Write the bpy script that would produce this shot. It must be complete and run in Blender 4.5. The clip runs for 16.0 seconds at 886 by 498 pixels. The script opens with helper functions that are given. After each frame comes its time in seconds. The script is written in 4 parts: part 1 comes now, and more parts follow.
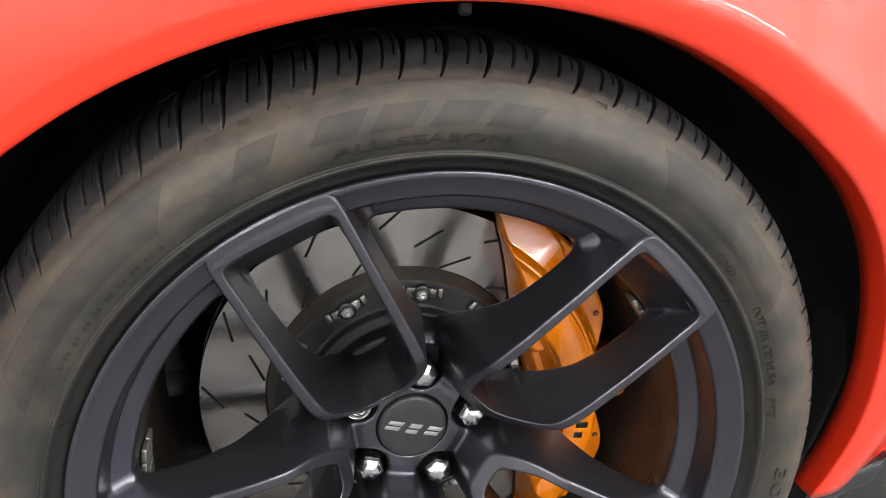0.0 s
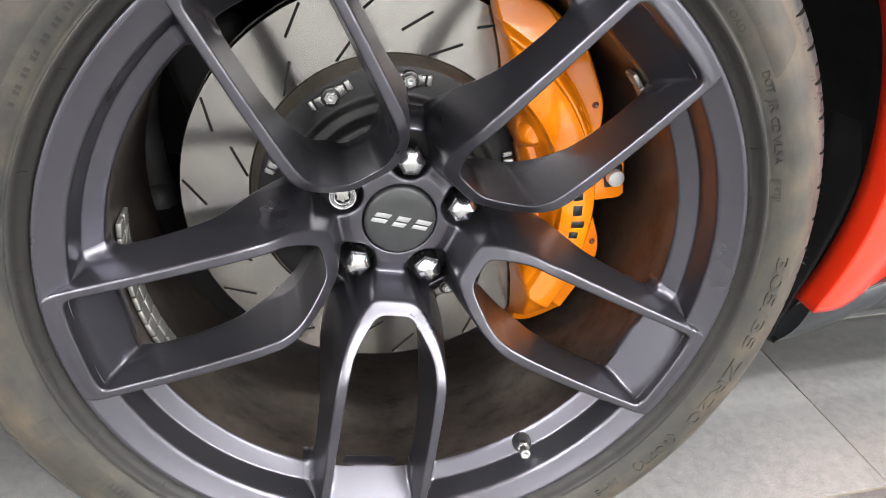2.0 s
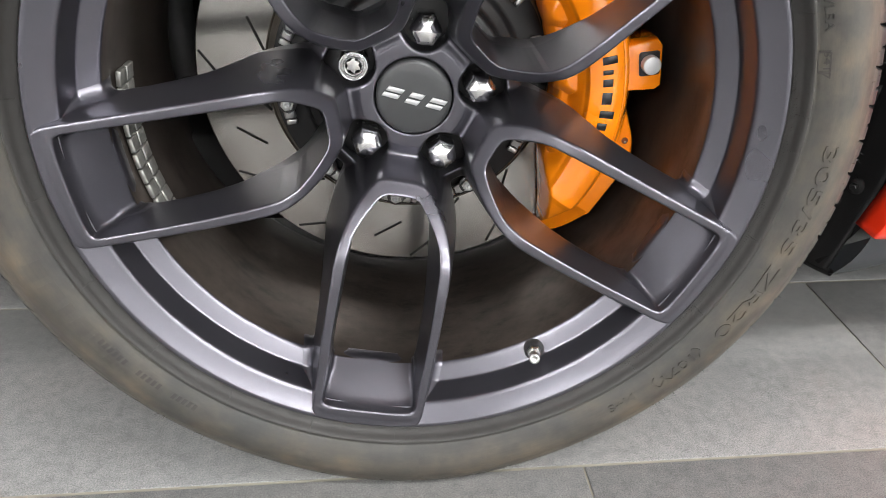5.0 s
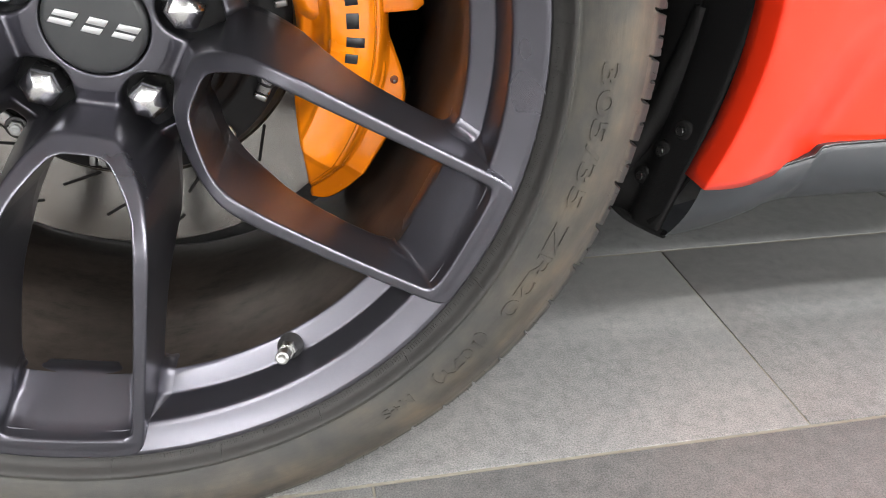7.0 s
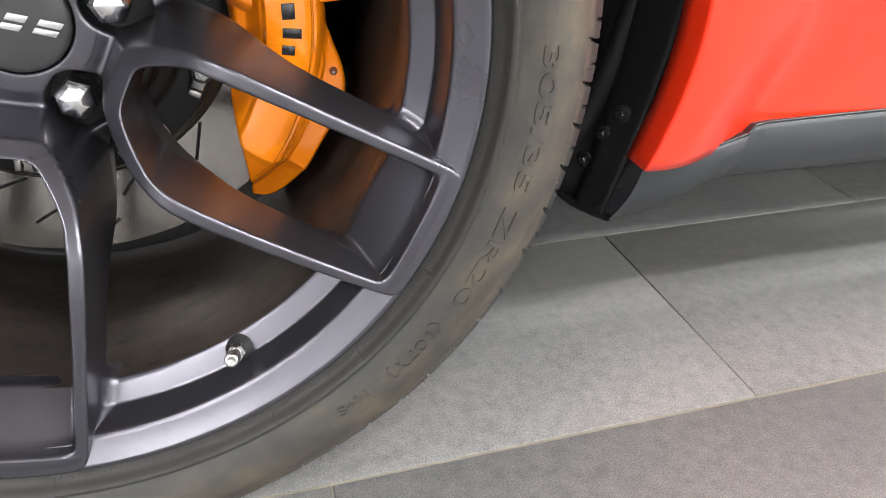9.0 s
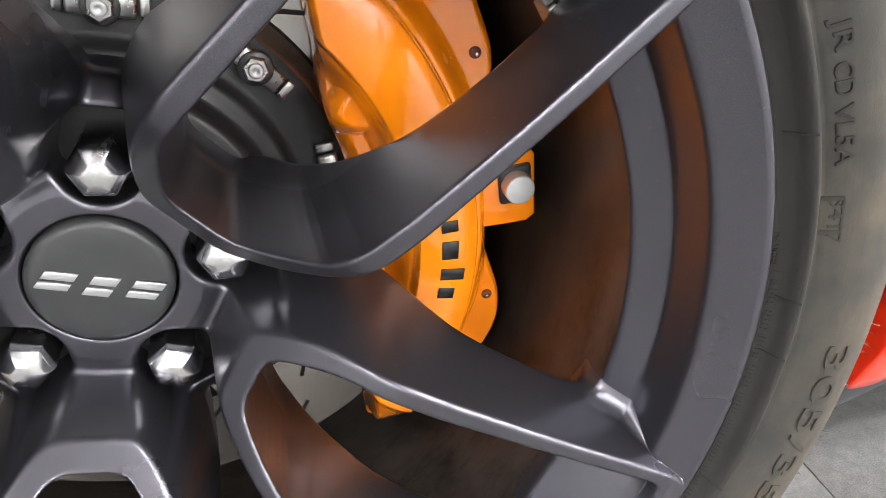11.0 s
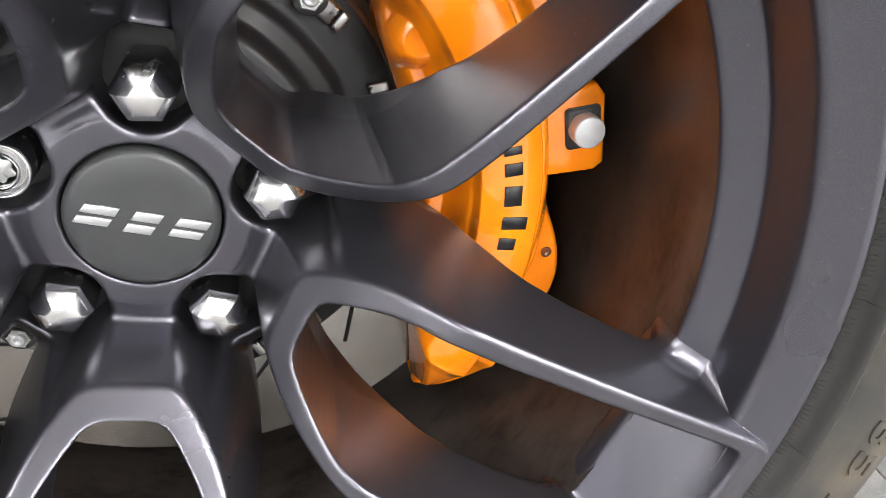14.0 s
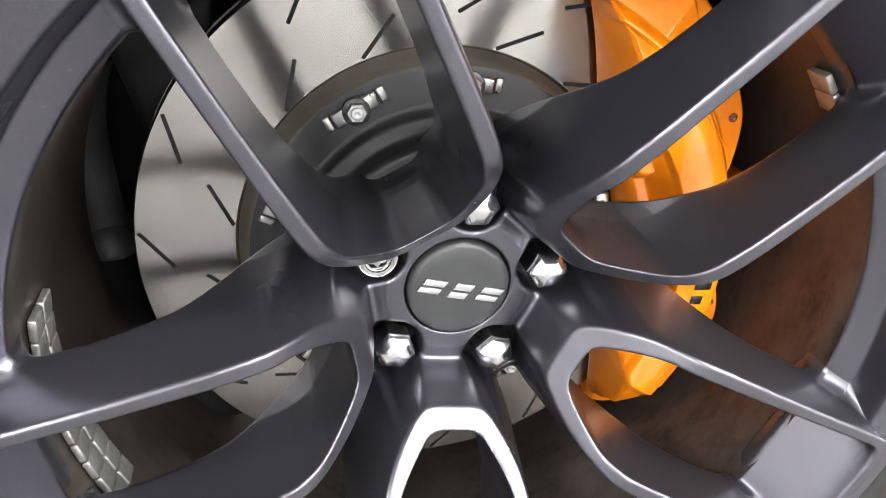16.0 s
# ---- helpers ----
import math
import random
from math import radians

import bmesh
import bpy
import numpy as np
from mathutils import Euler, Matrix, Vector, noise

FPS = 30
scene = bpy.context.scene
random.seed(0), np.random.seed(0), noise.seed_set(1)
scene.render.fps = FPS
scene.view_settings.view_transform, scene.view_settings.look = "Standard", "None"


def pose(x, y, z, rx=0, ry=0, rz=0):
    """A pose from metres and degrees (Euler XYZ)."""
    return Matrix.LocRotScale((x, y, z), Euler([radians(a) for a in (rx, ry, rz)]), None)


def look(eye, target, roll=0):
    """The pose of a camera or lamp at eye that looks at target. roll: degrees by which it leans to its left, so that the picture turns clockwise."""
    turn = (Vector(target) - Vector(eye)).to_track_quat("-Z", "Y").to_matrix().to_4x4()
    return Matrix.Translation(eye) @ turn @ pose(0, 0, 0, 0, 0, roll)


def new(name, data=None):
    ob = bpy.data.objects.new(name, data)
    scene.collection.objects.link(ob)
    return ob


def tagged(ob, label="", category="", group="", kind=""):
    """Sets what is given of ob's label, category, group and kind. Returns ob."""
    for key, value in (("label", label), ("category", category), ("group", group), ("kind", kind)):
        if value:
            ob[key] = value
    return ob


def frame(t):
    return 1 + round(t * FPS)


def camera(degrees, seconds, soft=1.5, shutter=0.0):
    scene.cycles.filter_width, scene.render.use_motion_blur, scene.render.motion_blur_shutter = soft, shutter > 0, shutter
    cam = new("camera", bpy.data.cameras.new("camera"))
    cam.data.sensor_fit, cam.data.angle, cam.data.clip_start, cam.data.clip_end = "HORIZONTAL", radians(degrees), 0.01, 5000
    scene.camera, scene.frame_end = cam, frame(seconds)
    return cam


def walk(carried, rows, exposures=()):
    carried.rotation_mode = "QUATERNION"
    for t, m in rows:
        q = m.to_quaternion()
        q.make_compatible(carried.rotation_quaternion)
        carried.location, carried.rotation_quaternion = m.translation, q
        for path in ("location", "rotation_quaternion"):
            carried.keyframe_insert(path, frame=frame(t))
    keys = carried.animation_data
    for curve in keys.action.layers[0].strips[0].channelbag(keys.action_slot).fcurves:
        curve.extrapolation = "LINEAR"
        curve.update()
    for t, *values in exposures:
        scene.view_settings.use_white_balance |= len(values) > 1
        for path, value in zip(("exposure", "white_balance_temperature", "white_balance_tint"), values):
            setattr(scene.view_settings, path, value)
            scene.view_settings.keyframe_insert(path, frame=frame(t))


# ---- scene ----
cam = camera(61.8, 16.0, soft=0.7)
PATH = [
    (0, (-0.107, -0.575, 0.759), (0.308, 1.228, 0.0), 1.7),
    (0.5, (-0.112, -0.563, 0.698), (0.292, 1.225, -0.102), 1.8),
    (1, (-0.112, -0.55, 0.662), (0.284, 1.195, -0.232), 1.7),
    (1.5, (-0.11, -0.564, 0.654), (0.271, 1.151, -0.301), 1.7),
    (2, (-0.083, -0.595, 0.65), (0.272, 1.106, -0.34), 1.5),
    (2.5, (-0.053, -0.627, 0.637), (0.266, 1.077, -0.361), 1.4),
    (3, (-0.039, -0.634, 0.594), (0.239, 1.066, -0.422), 1.4),
    (3.2, (-0.041, -0.634, 0.591), (0.212, 1.069, -0.426), 1.3),
    (5.3, (-0.01, -0.608, 0.527), (0.127, 1.109, -0.488), 1.4),
    (5.5, (0.008, -0.594, 0.497), (0.148, 1.121, -0.523), 1.5),
    (6, (0.072, -0.558, 0.443), (0.241, 1.154, -0.576), 1.6),
    (6.5, (0.118, -0.531, 0.455), (0.36, 1.175, -0.561), 1.6),
    (7, (0.137, -0.524, 0.465), (0.454, 1.167, -0.554), 1.6),
    (7.5, (0.148, -0.522, 0.463), (0.528, 1.156, -0.556), 1.5),
    (8, (0.15, -0.522, 0.463), (0.572, 1.145, -0.558), 1.4),
    (8.5, (0.143, -0.52, 0.458), (0.595, 1.141, -0.56), 1.4),
    (9, (0.133, -0.521, 0.458), (0.601, 1.134, -0.564), 1.5),
    (9.5, (0.106, -0.512, 0.488), (0.578, 1.14, -0.535), 1.3),
    (10, (0.059, -0.456, 0.529), (0.552, 1.191, -0.493), 1.5),
    (10.2, (0.054, -0.41, 0.534), (0.55, 1.229, -0.498), 1.9),
    (12.3, (0.125, -0.293, 0.539), (0.518, 1.369, -0.503), 0.9),
    (12.5, (0.108, -0.293, 0.558), (0.507, 1.374, -0.474), 1.1),
    (13, (0.098, -0.295, 0.581), (0.477, 1.38, -0.444), 1.0),
    (13.5, (0.097, -0.301, 0.542), (0.453, 1.378, -0.484), 1.0),
    (14, (0.063, -0.31, 0.497), (0.457, 1.364, -0.524), 1.6),
    (14.5, (-0.021, -0.319, 0.462), (0.405, 1.356, -0.545), 1.7),
    (15, (-0.079, -0.334, 0.513), (0.301, 1.336, -0.519), 1.2),
    (15.5, (-0.102, -0.344, 0.552), (0.306, 1.345, -0.438), 1.6),
    (16, (-0.104, -0.379, 0.592), (0.314, 1.302, -0.407), 1.6),
]
EXPOSURES = [(0.0, -0.50), (0.5, 0.24), (1.0, 0.36), (1.5, 0.36), (2.5, 0.24), (5.0, 0.08), (10.0, -0.02), (12.3, 0.46), (14.5, 0.42), (16.0, 0.70)]
walk(cam, [(t, look(eye, target, roll)) for t, eye, target, roll in PATH], EXPOSURES)

# ---- world and light: a showroom under rows of white ceiling panels ----
world = bpy.data.worlds.new("showroom_air")
scene.world = world
world.use_nodes = True
world.node_tree.nodes["Background"].inputs["Color"].default_value = (0.9, 0.95, 1.0, 1)
world.node_tree.nodes["Background"].inputs["Strength"].default_value = 0.05

ROOM = (-4.0, 7.4, -6.6, 3.7, 3.1)      # x0, x1, y0, y1, height
# rows of narrow ceiling lights: x, y, watts; the row over the bonnet is dimmer; the gap round x = 0 keeps glare off the
# lower spoke
# the -5.3 row is added to wash the south wall and brighten the wheel's front
LAMPS = [(x, y, w) for y, w in ((0.3, 12), (-1.57, 78), (-3.45, 96), (-5.3, 150)) for x in (-2.5, 1.75, 3.95, 6.1)]


def area_lamp(x, y, sx, sy, power):
    data = bpy.data.lights.new("ceiling_lamp", "AREA")
    data.shape, data.size, data.size_y, data.energy = "RECTANGLE", sx, sy, power
    data.color = (1.0, 0.992, 0.978)
    ob = new("ceiling_lamp", data)
    ob.matrix_world = pose(x, y, ROOM[4] - 0.075, 0, 0, 0)
    return ob


for lx, ly, watts in LAMPS:
    area_lamp(lx, ly, 2.10, 0.20, watts)

# ---- materials ----
def mat(name, color, rough=0.5, metal=0.0, **extra):
    m = bpy.data.materials.new(name)
    m.use_nodes = True
    p = m.node_tree.nodes["Principled BSDF"]
    p.inputs["Base Color"].default_value = (*color, 1)
    p.inputs["Roughness"].default_value = rough
    p.inputs["Metallic"].default_value = metal
    for key, value in extra.items():
        p.inputs[key.replace("_", " ")].default_value = value
    return m


def node(m, kind, **sets):
    n = m.node_tree.nodes.new(kind)
    for key, value in sets.items():
        if key in n.inputs:
            n.inputs[key].default_value = value
    return n


def link(m, a, ao, b, bi):
    m.node_tree.links.new(a.outputs[ao], b.inputs[bi])


def coords(m, scale=(1, 1, 1)):
    tc = node(m, "ShaderNodeTexCoord")
    mp = node(m, "ShaderNodeMapping")
    mp.inputs["Scale"].default_value = scale
    link(m, tc, "Object", mp, "Vector")
    return mp


def noise_tex(m, scale, detail=4.0, rough=0.55, stretch=(1, 1, 1)):
    n = node(m, "ShaderNodeTexNoise", Scale=scale, Detail=detail, Roughness=rough)
    link(m, coords(m, stretch), "Vector", n, "Vector")
    return n


def ramp(m, src, out, stops):
    r = node(m, "ShaderNodeValToRGB")
    cr = r.color_ramp
    while len(cr.elements) < len(stops):
        cr.elements.new(0.5)
    for e, (pos, col) in zip(cr.elements, stops):
        e.position, e.color = pos, (*col, 1) if len(col) == 3 else col
    link(m, src, out, r, "Fac")
    return r


def mix(m, fac, a, b, mode="MIX"):
    n = node(m, "ShaderNodeMix")
    n.data_type, n.blend_type = "RGBA", mode
    for sock, val in ((0, fac), (6, a), (7, b)):
        if isinstance(val, tuple) and not isinstance(val[0], (int, float)):
            m.node_tree.links.new(val[0].outputs[val[1]], n.inputs[sock])
        else:
            n.inputs[sock].default_value = val if sock == 0 else (*val, 1)
    return n


def bump(m, src, out, strength, dist=0.001):
    b = node(m, "ShaderNodeBump", Strength=strength, Distance=dist)
    link(m, src, out, b, "Height")
    link(m, b, "Normal", m.node_tree.nodes["Principled BSDF"], "Normal")
    return b


def vary_rough(m, src, out, lo, hi):
    mr = node(m, "ShaderNodeMapRange")
    mr.inputs["From Min"].default_value, mr.inputs["From Max"].default_value = 0.3, 0.7
    mr.inputs["To Min"].default_value, mr.inputs["To Max"].default_value = lo, hi
    link(m, src, out, mr, "Value")
    link(m, mr, "Result", m.node_tree.nodes["Principled BSDF"], "Roughness")


def base(m, n, out=2):
    m.node_tree.links.new(n.outputs[out], m.node_tree.nodes["Principled BSDF"].inputs["Base Color"])


def plain_varied(name, a, b, rough, metal=0.0, scale=30.0, fine=900.0, bumps=0.1, **extra):
    """A surface that wanders between two colours, with a fine grain in its relief."""
    m = mat(name, a, rough, metal, **extra)
    n = noise_tex(m, scale, 5)
    base(m, mix(m, (n, "Fac"), a, b))
    g = noise_tex(m, fine, 2)
    vary_rough(m, n, "Fac", rough - 0.06, rough + 0.08)
    if bumps:
        bump(m, g, "Fac", bumps, 0.0004)
    return m


def rim_material():
    """Satin graphite metallic paint with fine flake and a few specks of dust."""
    m = mat("satin_graphite_paint", (0.11, 0.108, 0.120), 0.34, 0.9, Coat_Weight=0.12, Coat_Roughness=0.25)
    flake, specks, soft = noise_tex(m, 2600, 2), noise_tex(m, 420, 2, 0.4), noise_tex(m, 12, 3)
    a = ramp(m, flake, "Fac", [(0.35, (0.095, 0.093, 0.109)), (0.52, (0.112, 0.110, 0.129)), (0.70, (0.139, 0.136, 0.158))])
    dust = ramp(m, specks, "Fac", [(0.725, (0, 0, 0)), (0.76, (1, 1, 1))])
    thin = node(m, "ShaderNodeMath")
    thin.operation = "MULTIPLY"
    thin.inputs[1].default_value = 0.14
    link(m, dust, "Color", thin, 0)
    base(m, mix(m, (thin, "Value"), (a, "Color"), (0.42, 0.40, 0.38)))
    vary_rough(m, soft, "Fac", 0.27, 0.31)
    bump(m, flake, "Fac", 0.012, 0.0003)
    return m


M_RIM = rim_material()


def barrel_material():
    """Dark paint under brake dust, with rubbed and smeared patches."""
    m = mat("dusty_dark_barrel_paint", (0.05, 0.045, 0.04), 0.34, 0.55)
    smear, blot, fine = noise_tex(m, 14, 8, 0.75, (1, 2.2, 1)), noise_tex(m, 60, 5, 0.65), noise_tex(m, 900, 2)
    a = ramp(m, smear, "Fac", [(0.36, (0.026, 0.022, 0.020)), (0.46, (0.056, 0.046, 0.040)), (0.70, (0.082, 0.067, 0.058))])
    b = ramp(m, blot, "Fac", [(0.34, (0.78, 0.77, 0.76)), (0.5, (1.0, 1.0, 1.0)), (0.72, (1.15, 1.13, 1.10))])
    base(m, mix(m, 1.0, (a, "Color"), (b, "Color"), "MULTIPLY"))
    vary_rough(m, smear, "Fac", 0.30, 0.38)
    bump(m, fine, "Fac", 0.12, 0.0004)
    return m


M_BARREL = barrel_material()
M_CHROME = plain_varied("polished_chrome", (0.74, 0.74, 0.74), (0.64, 0.64, 0.64), 0.21, 1.0, 120, 2500, 0.03)
M_STEEL = plain_varied("zinc_plated_steel", (0.52, 0.52, 0.51), (0.40, 0.40, 0.39), 0.30, 1.0, 160, 1800, 0.10)
M_ZINC = plain_varied("pale_zinc", (0.62, 0.63, 0.64), (0.52, 0.53, 0.54), 0.45, 0.5, 200, 1500, 0.15)
M_BOLT = plain_varied("dark_oily_steel", (0.10, 0.10, 0.10), (0.06, 0.06, 0.06), 0.32, 0.8, 200, 1500, 0.2)
M_CAP = plain_varied("satin_black_cap", (0.050, 0.052, 0.054), (0.062, 0.064, 0.066), 0.34, 0.45, 70, 2600, 0.08)
M_BADGE = plain_varied("brushed_silver_badge", (0.62, 0.63, 0.64), (0.54, 0.55, 0.56), 0.33, 0.9, 150, 2200, 0.06)
M_ORANGE = plain_varied("glossy_orange_caliper_paint", (0.93, 0.255, 0.004), (0.90, 0.235, 0.004), 0.20, 0.0, 40, 520, 0.16, Coat_Weight=0.9, Coat_Roughness=0.06)
M_BLACK = plain_varied("matt_black_paint", (0.018, 0.018, 0.019), (0.030, 0.030, 0.031), 0.5, 0.0, 40, 900, 0.2)
M_LOGO = mat("black_print_and_gap", (0.012, 0.012, 0.013), 0.35)
M_HAT = plain_varied("black_anodised_hat", (0.010, 0.010, 0.011), (0.016, 0.016, 0.017), 0.40, 0.0, 50, 900, 0.1, Specular_IOR_Level=0.32)
M_HOLE = mat("shaded_hole_orange", (0.16, 0.035, 0.004), 0.5)
M_RUST = plain_varied("dull_brown_iron", (0.27, 0.245, 0.215), (0.17, 0.15, 0.125), 0.42, 0.8, 60, 900, 0.3)
# near-black colour in place of the shade inside the disc's slots
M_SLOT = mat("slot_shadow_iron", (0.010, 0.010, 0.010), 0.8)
M_LINER = plain_varied("black_felted_plastic", (0.0075, 0.0073, 0.0075), (0.013, 0.0127, 0.013), 0.6, 0.0, 25, 500, 0.5, Specular_IOR_Level=0.25)
M_SILL = plain_varied("dark_grey_sill_paint", (0.024, 0.027, 0.031), (0.029, 0.033, 0.037), 0.42, 0.15, 9, 900, 0.06)
M_WALL = plain_varied("white_wall_paint", (0.74, 0.74, 0.74), (0.70, 0.70, 0.70), 0.6, 0.0, 2, 300, 0.05)
M_CEIL = plain_varied("pale_grey_ceiling_paint", (0.52, 0.52, 0.515), (0.48, 0.48, 0.475), 0.7, 0.0, 2, 300, 0.05)
M_GROUT = plain_varied("beige_grout", (0.235, 0.22, 0.18), (0.17, 0.16, 0.13), 0.85, 0.0, 40, 900, 0.4)
M_WEIGHT = plain_varied("dull_zinc_weight", (0.42, 0.42, 0.40), (0.30, 0.30, 0.28), 0.42, 0.85, 220, 1600, 0.3)
M_RED = plain_varied("orange_red_car_paint", (0.80, 0.029, 0.0055), (0.80, 0.031, 0.006), 0.38, 0.0, 5, 1200, 0.0, Coat_Weight=0.65, Coat_Roughness=0.04)


def axle_distance(m):
    """How far a point lies from the wheel's axle."""
    tc = node(m, "ShaderNodeTexCoord")
    sep = node(m, "ShaderNodeSeparateXYZ")
    link(m, tc, "Object", sep, "Vector")
    flat = node(m, "ShaderNodeCombineXYZ")
    link(m, sep, "X", flat, "X")
    link(m, sep, "Z", flat, "Y")
    ln = node(m, "ShaderNodeVectorMath")
    ln.operation = "LENGTH"
    link(m, flat, "Vector", ln, 0)
    return ln


def turn_noise(m, along, across, detail=4.0, rough=0.6):
    """Noise drawn out along the wheel's turn, as scuffs and mould lines run."""
    tc = node(m, "ShaderNodeTexCoord")
    sep = node(m, "ShaderNodeSeparateXYZ")
    link(m, tc, "Object", sep, "Vector")
    turn = node(m, "ShaderNodeMath")
    turn.operation = "ARCTAN2"
    link(m, sep, "X", turn, 0)
    link(m, sep, "Z", turn, 1)
    pair = node(m, "ShaderNodeCombineXYZ")
    link(m, turn, "Value", pair, "X")
    link(m, axle_distance(m), "Value", pair, "Y")
    scale = node(m, "ShaderNodeVectorMath")
    scale.operation = "MULTIPLY"
    scale.inputs[1].default_value = (along, across, 1)
    link(m, pair, "Vector", scale, 0)
    n = node(m, "ShaderNodeTexNoise", Scale=1.0, Detail=detail, Roughness=rough)
    link(m, scale, "Vector", n, "Vector")
    return n


def tyre_material(name, gain=1.0):
    """Black rubber under road dust, which lies thickest below the shoulder."""
    m = mat(name, (0.03, 0.03, 0.03), 0.6)
    big, mid, fine = noise_tex(m, 7, 5, 0.62), noise_tex(m, 55, 6, 0.68), noise_tex(m, 1500, 2)
    where = node(m, "ShaderNodeMapRange")
    where.inputs["From Min"].default_value, where.inputs["From Max"].default_value = 0.285, 0.342
    link(m, axle_distance(m), "Value", where, "Value")
    add = node(m, "ShaderNodeMath")
    add.operation = "MULTIPLY_ADD"
    link(m, big, "Fac", add, 0)
    add.inputs[1].default_value = 1.5
    link(m, where, "Result", add, 2)
    g = 0.80 * gain
    c1 = ramp(m, add, "Value", [(0.40, (0.031 * g, 0.032 * g, 0.030 * g)), (0.62, (0.039 * g, 0.0375 * g, 0.0335 * g)), (0.86, (0.066 * g, 0.058 * g, 0.047 * g))])
    half_ramp = node(m, "ShaderNodeMath")
    half_ramp.operation = "MULTIPLY"
    half_ramp.inputs[1].default_value = 0.62
    m.node_tree.links.new(add.outputs[0], half_ramp.inputs[0])
    m.node_tree.links.new(half_ramp.outputs[0], c1.inputs["Fac"])
    bead = node(m, "ShaderNodeMapRange")
    bead.inputs["From Min"].default_value, bead.inputs["From Max"].default_value = 0.2874, 0.2886
    bead.inputs["To Min"].default_value = 0.0
    link(m, axle_distance(m), "Value", bead, "Value")
    c2 = mix(m, (mid, "Fac"), (0.58, 0.58, 0.59), (1.42, 1.39, 1.34))
    c3 = mix(m, 0.85, (c1, "Color"), (c2, 2), "MULTIPLY")
    scuff, lines = turn_noise(m, 9.0, 70.0, 6, 0.68), turn_noise(m, 1.5, 900.0, 2)
    c3 = mix(m, 0.9, (c3, 2), (ramp(m, scuff, "Fac", [(0.32, (0.62, 0.63, 0.66)), (0.5, (1.0, 1.0, 1.0)), (0.70, (1.42, 1.34, 1.20))]), "Color"), "MULTIPLY")
    c3 = mix(m, 0.25, (c3, 2), (ramp(m, lines, "Fac", [(0.35, (0.8, 0.8, 0.8)), (0.65, (1.2, 1.2, 1.2))]), "Color"), "MULTIPLY")
    patch = noise_tex(m, 24, 4, 0.55)
    c3 = mix(m, 0.85, (c3, 2), (ramp(m, patch, "Fac", [(0.40, (0.70, 0.73, 0.76)), (0.49, (0.95, 0.95, 0.95)), (0.60, (1.27, 1.19, 1.07))]), "Color"), "MULTIPLY")
    base(m, mix(m, (bead, "Result"), (0.0125, 0.0115, 0.0105), (c3, 2)))
    vary_rough(m, mid, "Fac", 0.52, 0.70)
    bump(m, fine, "Fac", 0.18, 0.0004)
    return m


def tread_material():
    """Dark scrubbed rubber, with brown road dust along the foot of the shoulder."""
    m = mat("dark_tread_rubber", (0.02, 0.02, 0.02), 0.6)
    mid, fine, streak = noise_tex(m, 45, 5, 0.65), noise_tex(m, 1300, 2), noise_tex(m, 160, 4, 0.7)
    dark = ramp(m, mid, "Fac", [(0.35, (0.010, 0.010, 0.0105)), (0.60, (0.017, 0.017, 0.0168)), (0.78, (0.032, 0.031, 0.028))])
    foot = node(m, "ShaderNodeMapRange")
    foot.inputs["From Min"].default_value, foot.inputs["From Max"].default_value = 0.3385, 0.3450
    foot.inputs["To Min"].default_value, foot.inputs["To Max"].default_value = 0.80, -0.10
    link(m, axle_distance(m), "Value", foot, "Value")
    add = node(m, "ShaderNodeMath")
    add.operation = "ADD"
    link(m, foot, "Result", add, 0)
    link(m, streak, "Fac", add, 1)
    dust = ramp(m, add, "Value", [(0.62, (0, 0, 0)), (1.0, (1, 1, 1))])
    base(m, mix(m, (dust, "Color"), (dark, "Color"), (0.056, 0.048, 0.037)))
    vary_rough(m, mid, "Fac", 0.45, 0.7)
    bump(m, fine, "Fac", 0.2, 0.0004)
    return m


def disc_material():
    """Turned iron: rings of fine grooves round the axle."""
    m = mat("turned_brake_iron", (0.56, 0.56, 0.55), 0.30, 1.0, Anisotropic=0.85, Anisotropic_Rotation=0.25)
    ln = axle_distance(m)
    rings = node(m, "ShaderNodeTexNoise", Scale=3200.0, Detail=2.0)
    rings.noise_dimensions = "1D"
    link(m, ln, "Value", rings, "W")
    soft = noise_tex(m, 14, 4)
    c = ramp(m, rings, "Fac", [(0.3, (0.29, 0.28, 0.265)), (0.7, (0.43, 0.42, 0.40))])
    base(m, mix(m, 0.35, (c, "Color"), (ramp(m, soft, "Fac", [(0.35, (0.25, 0.235, 0.215)), (0.65, (0.45, 0.44, 0.42))]), "Color")))
    bump(m, rings, "Fac", 0.03, 0.0003)
    tang = node(m, "ShaderNodeTangent")
    tang.direction_type, tang.axis = "RADIAL", "Y"
    link(m, tang, "Tangent", m.node_tree.nodes["Principled BSDF"], "Tangent")
    vary_rough(m, rings, "Fac", 0.16, 0.23)
    return m


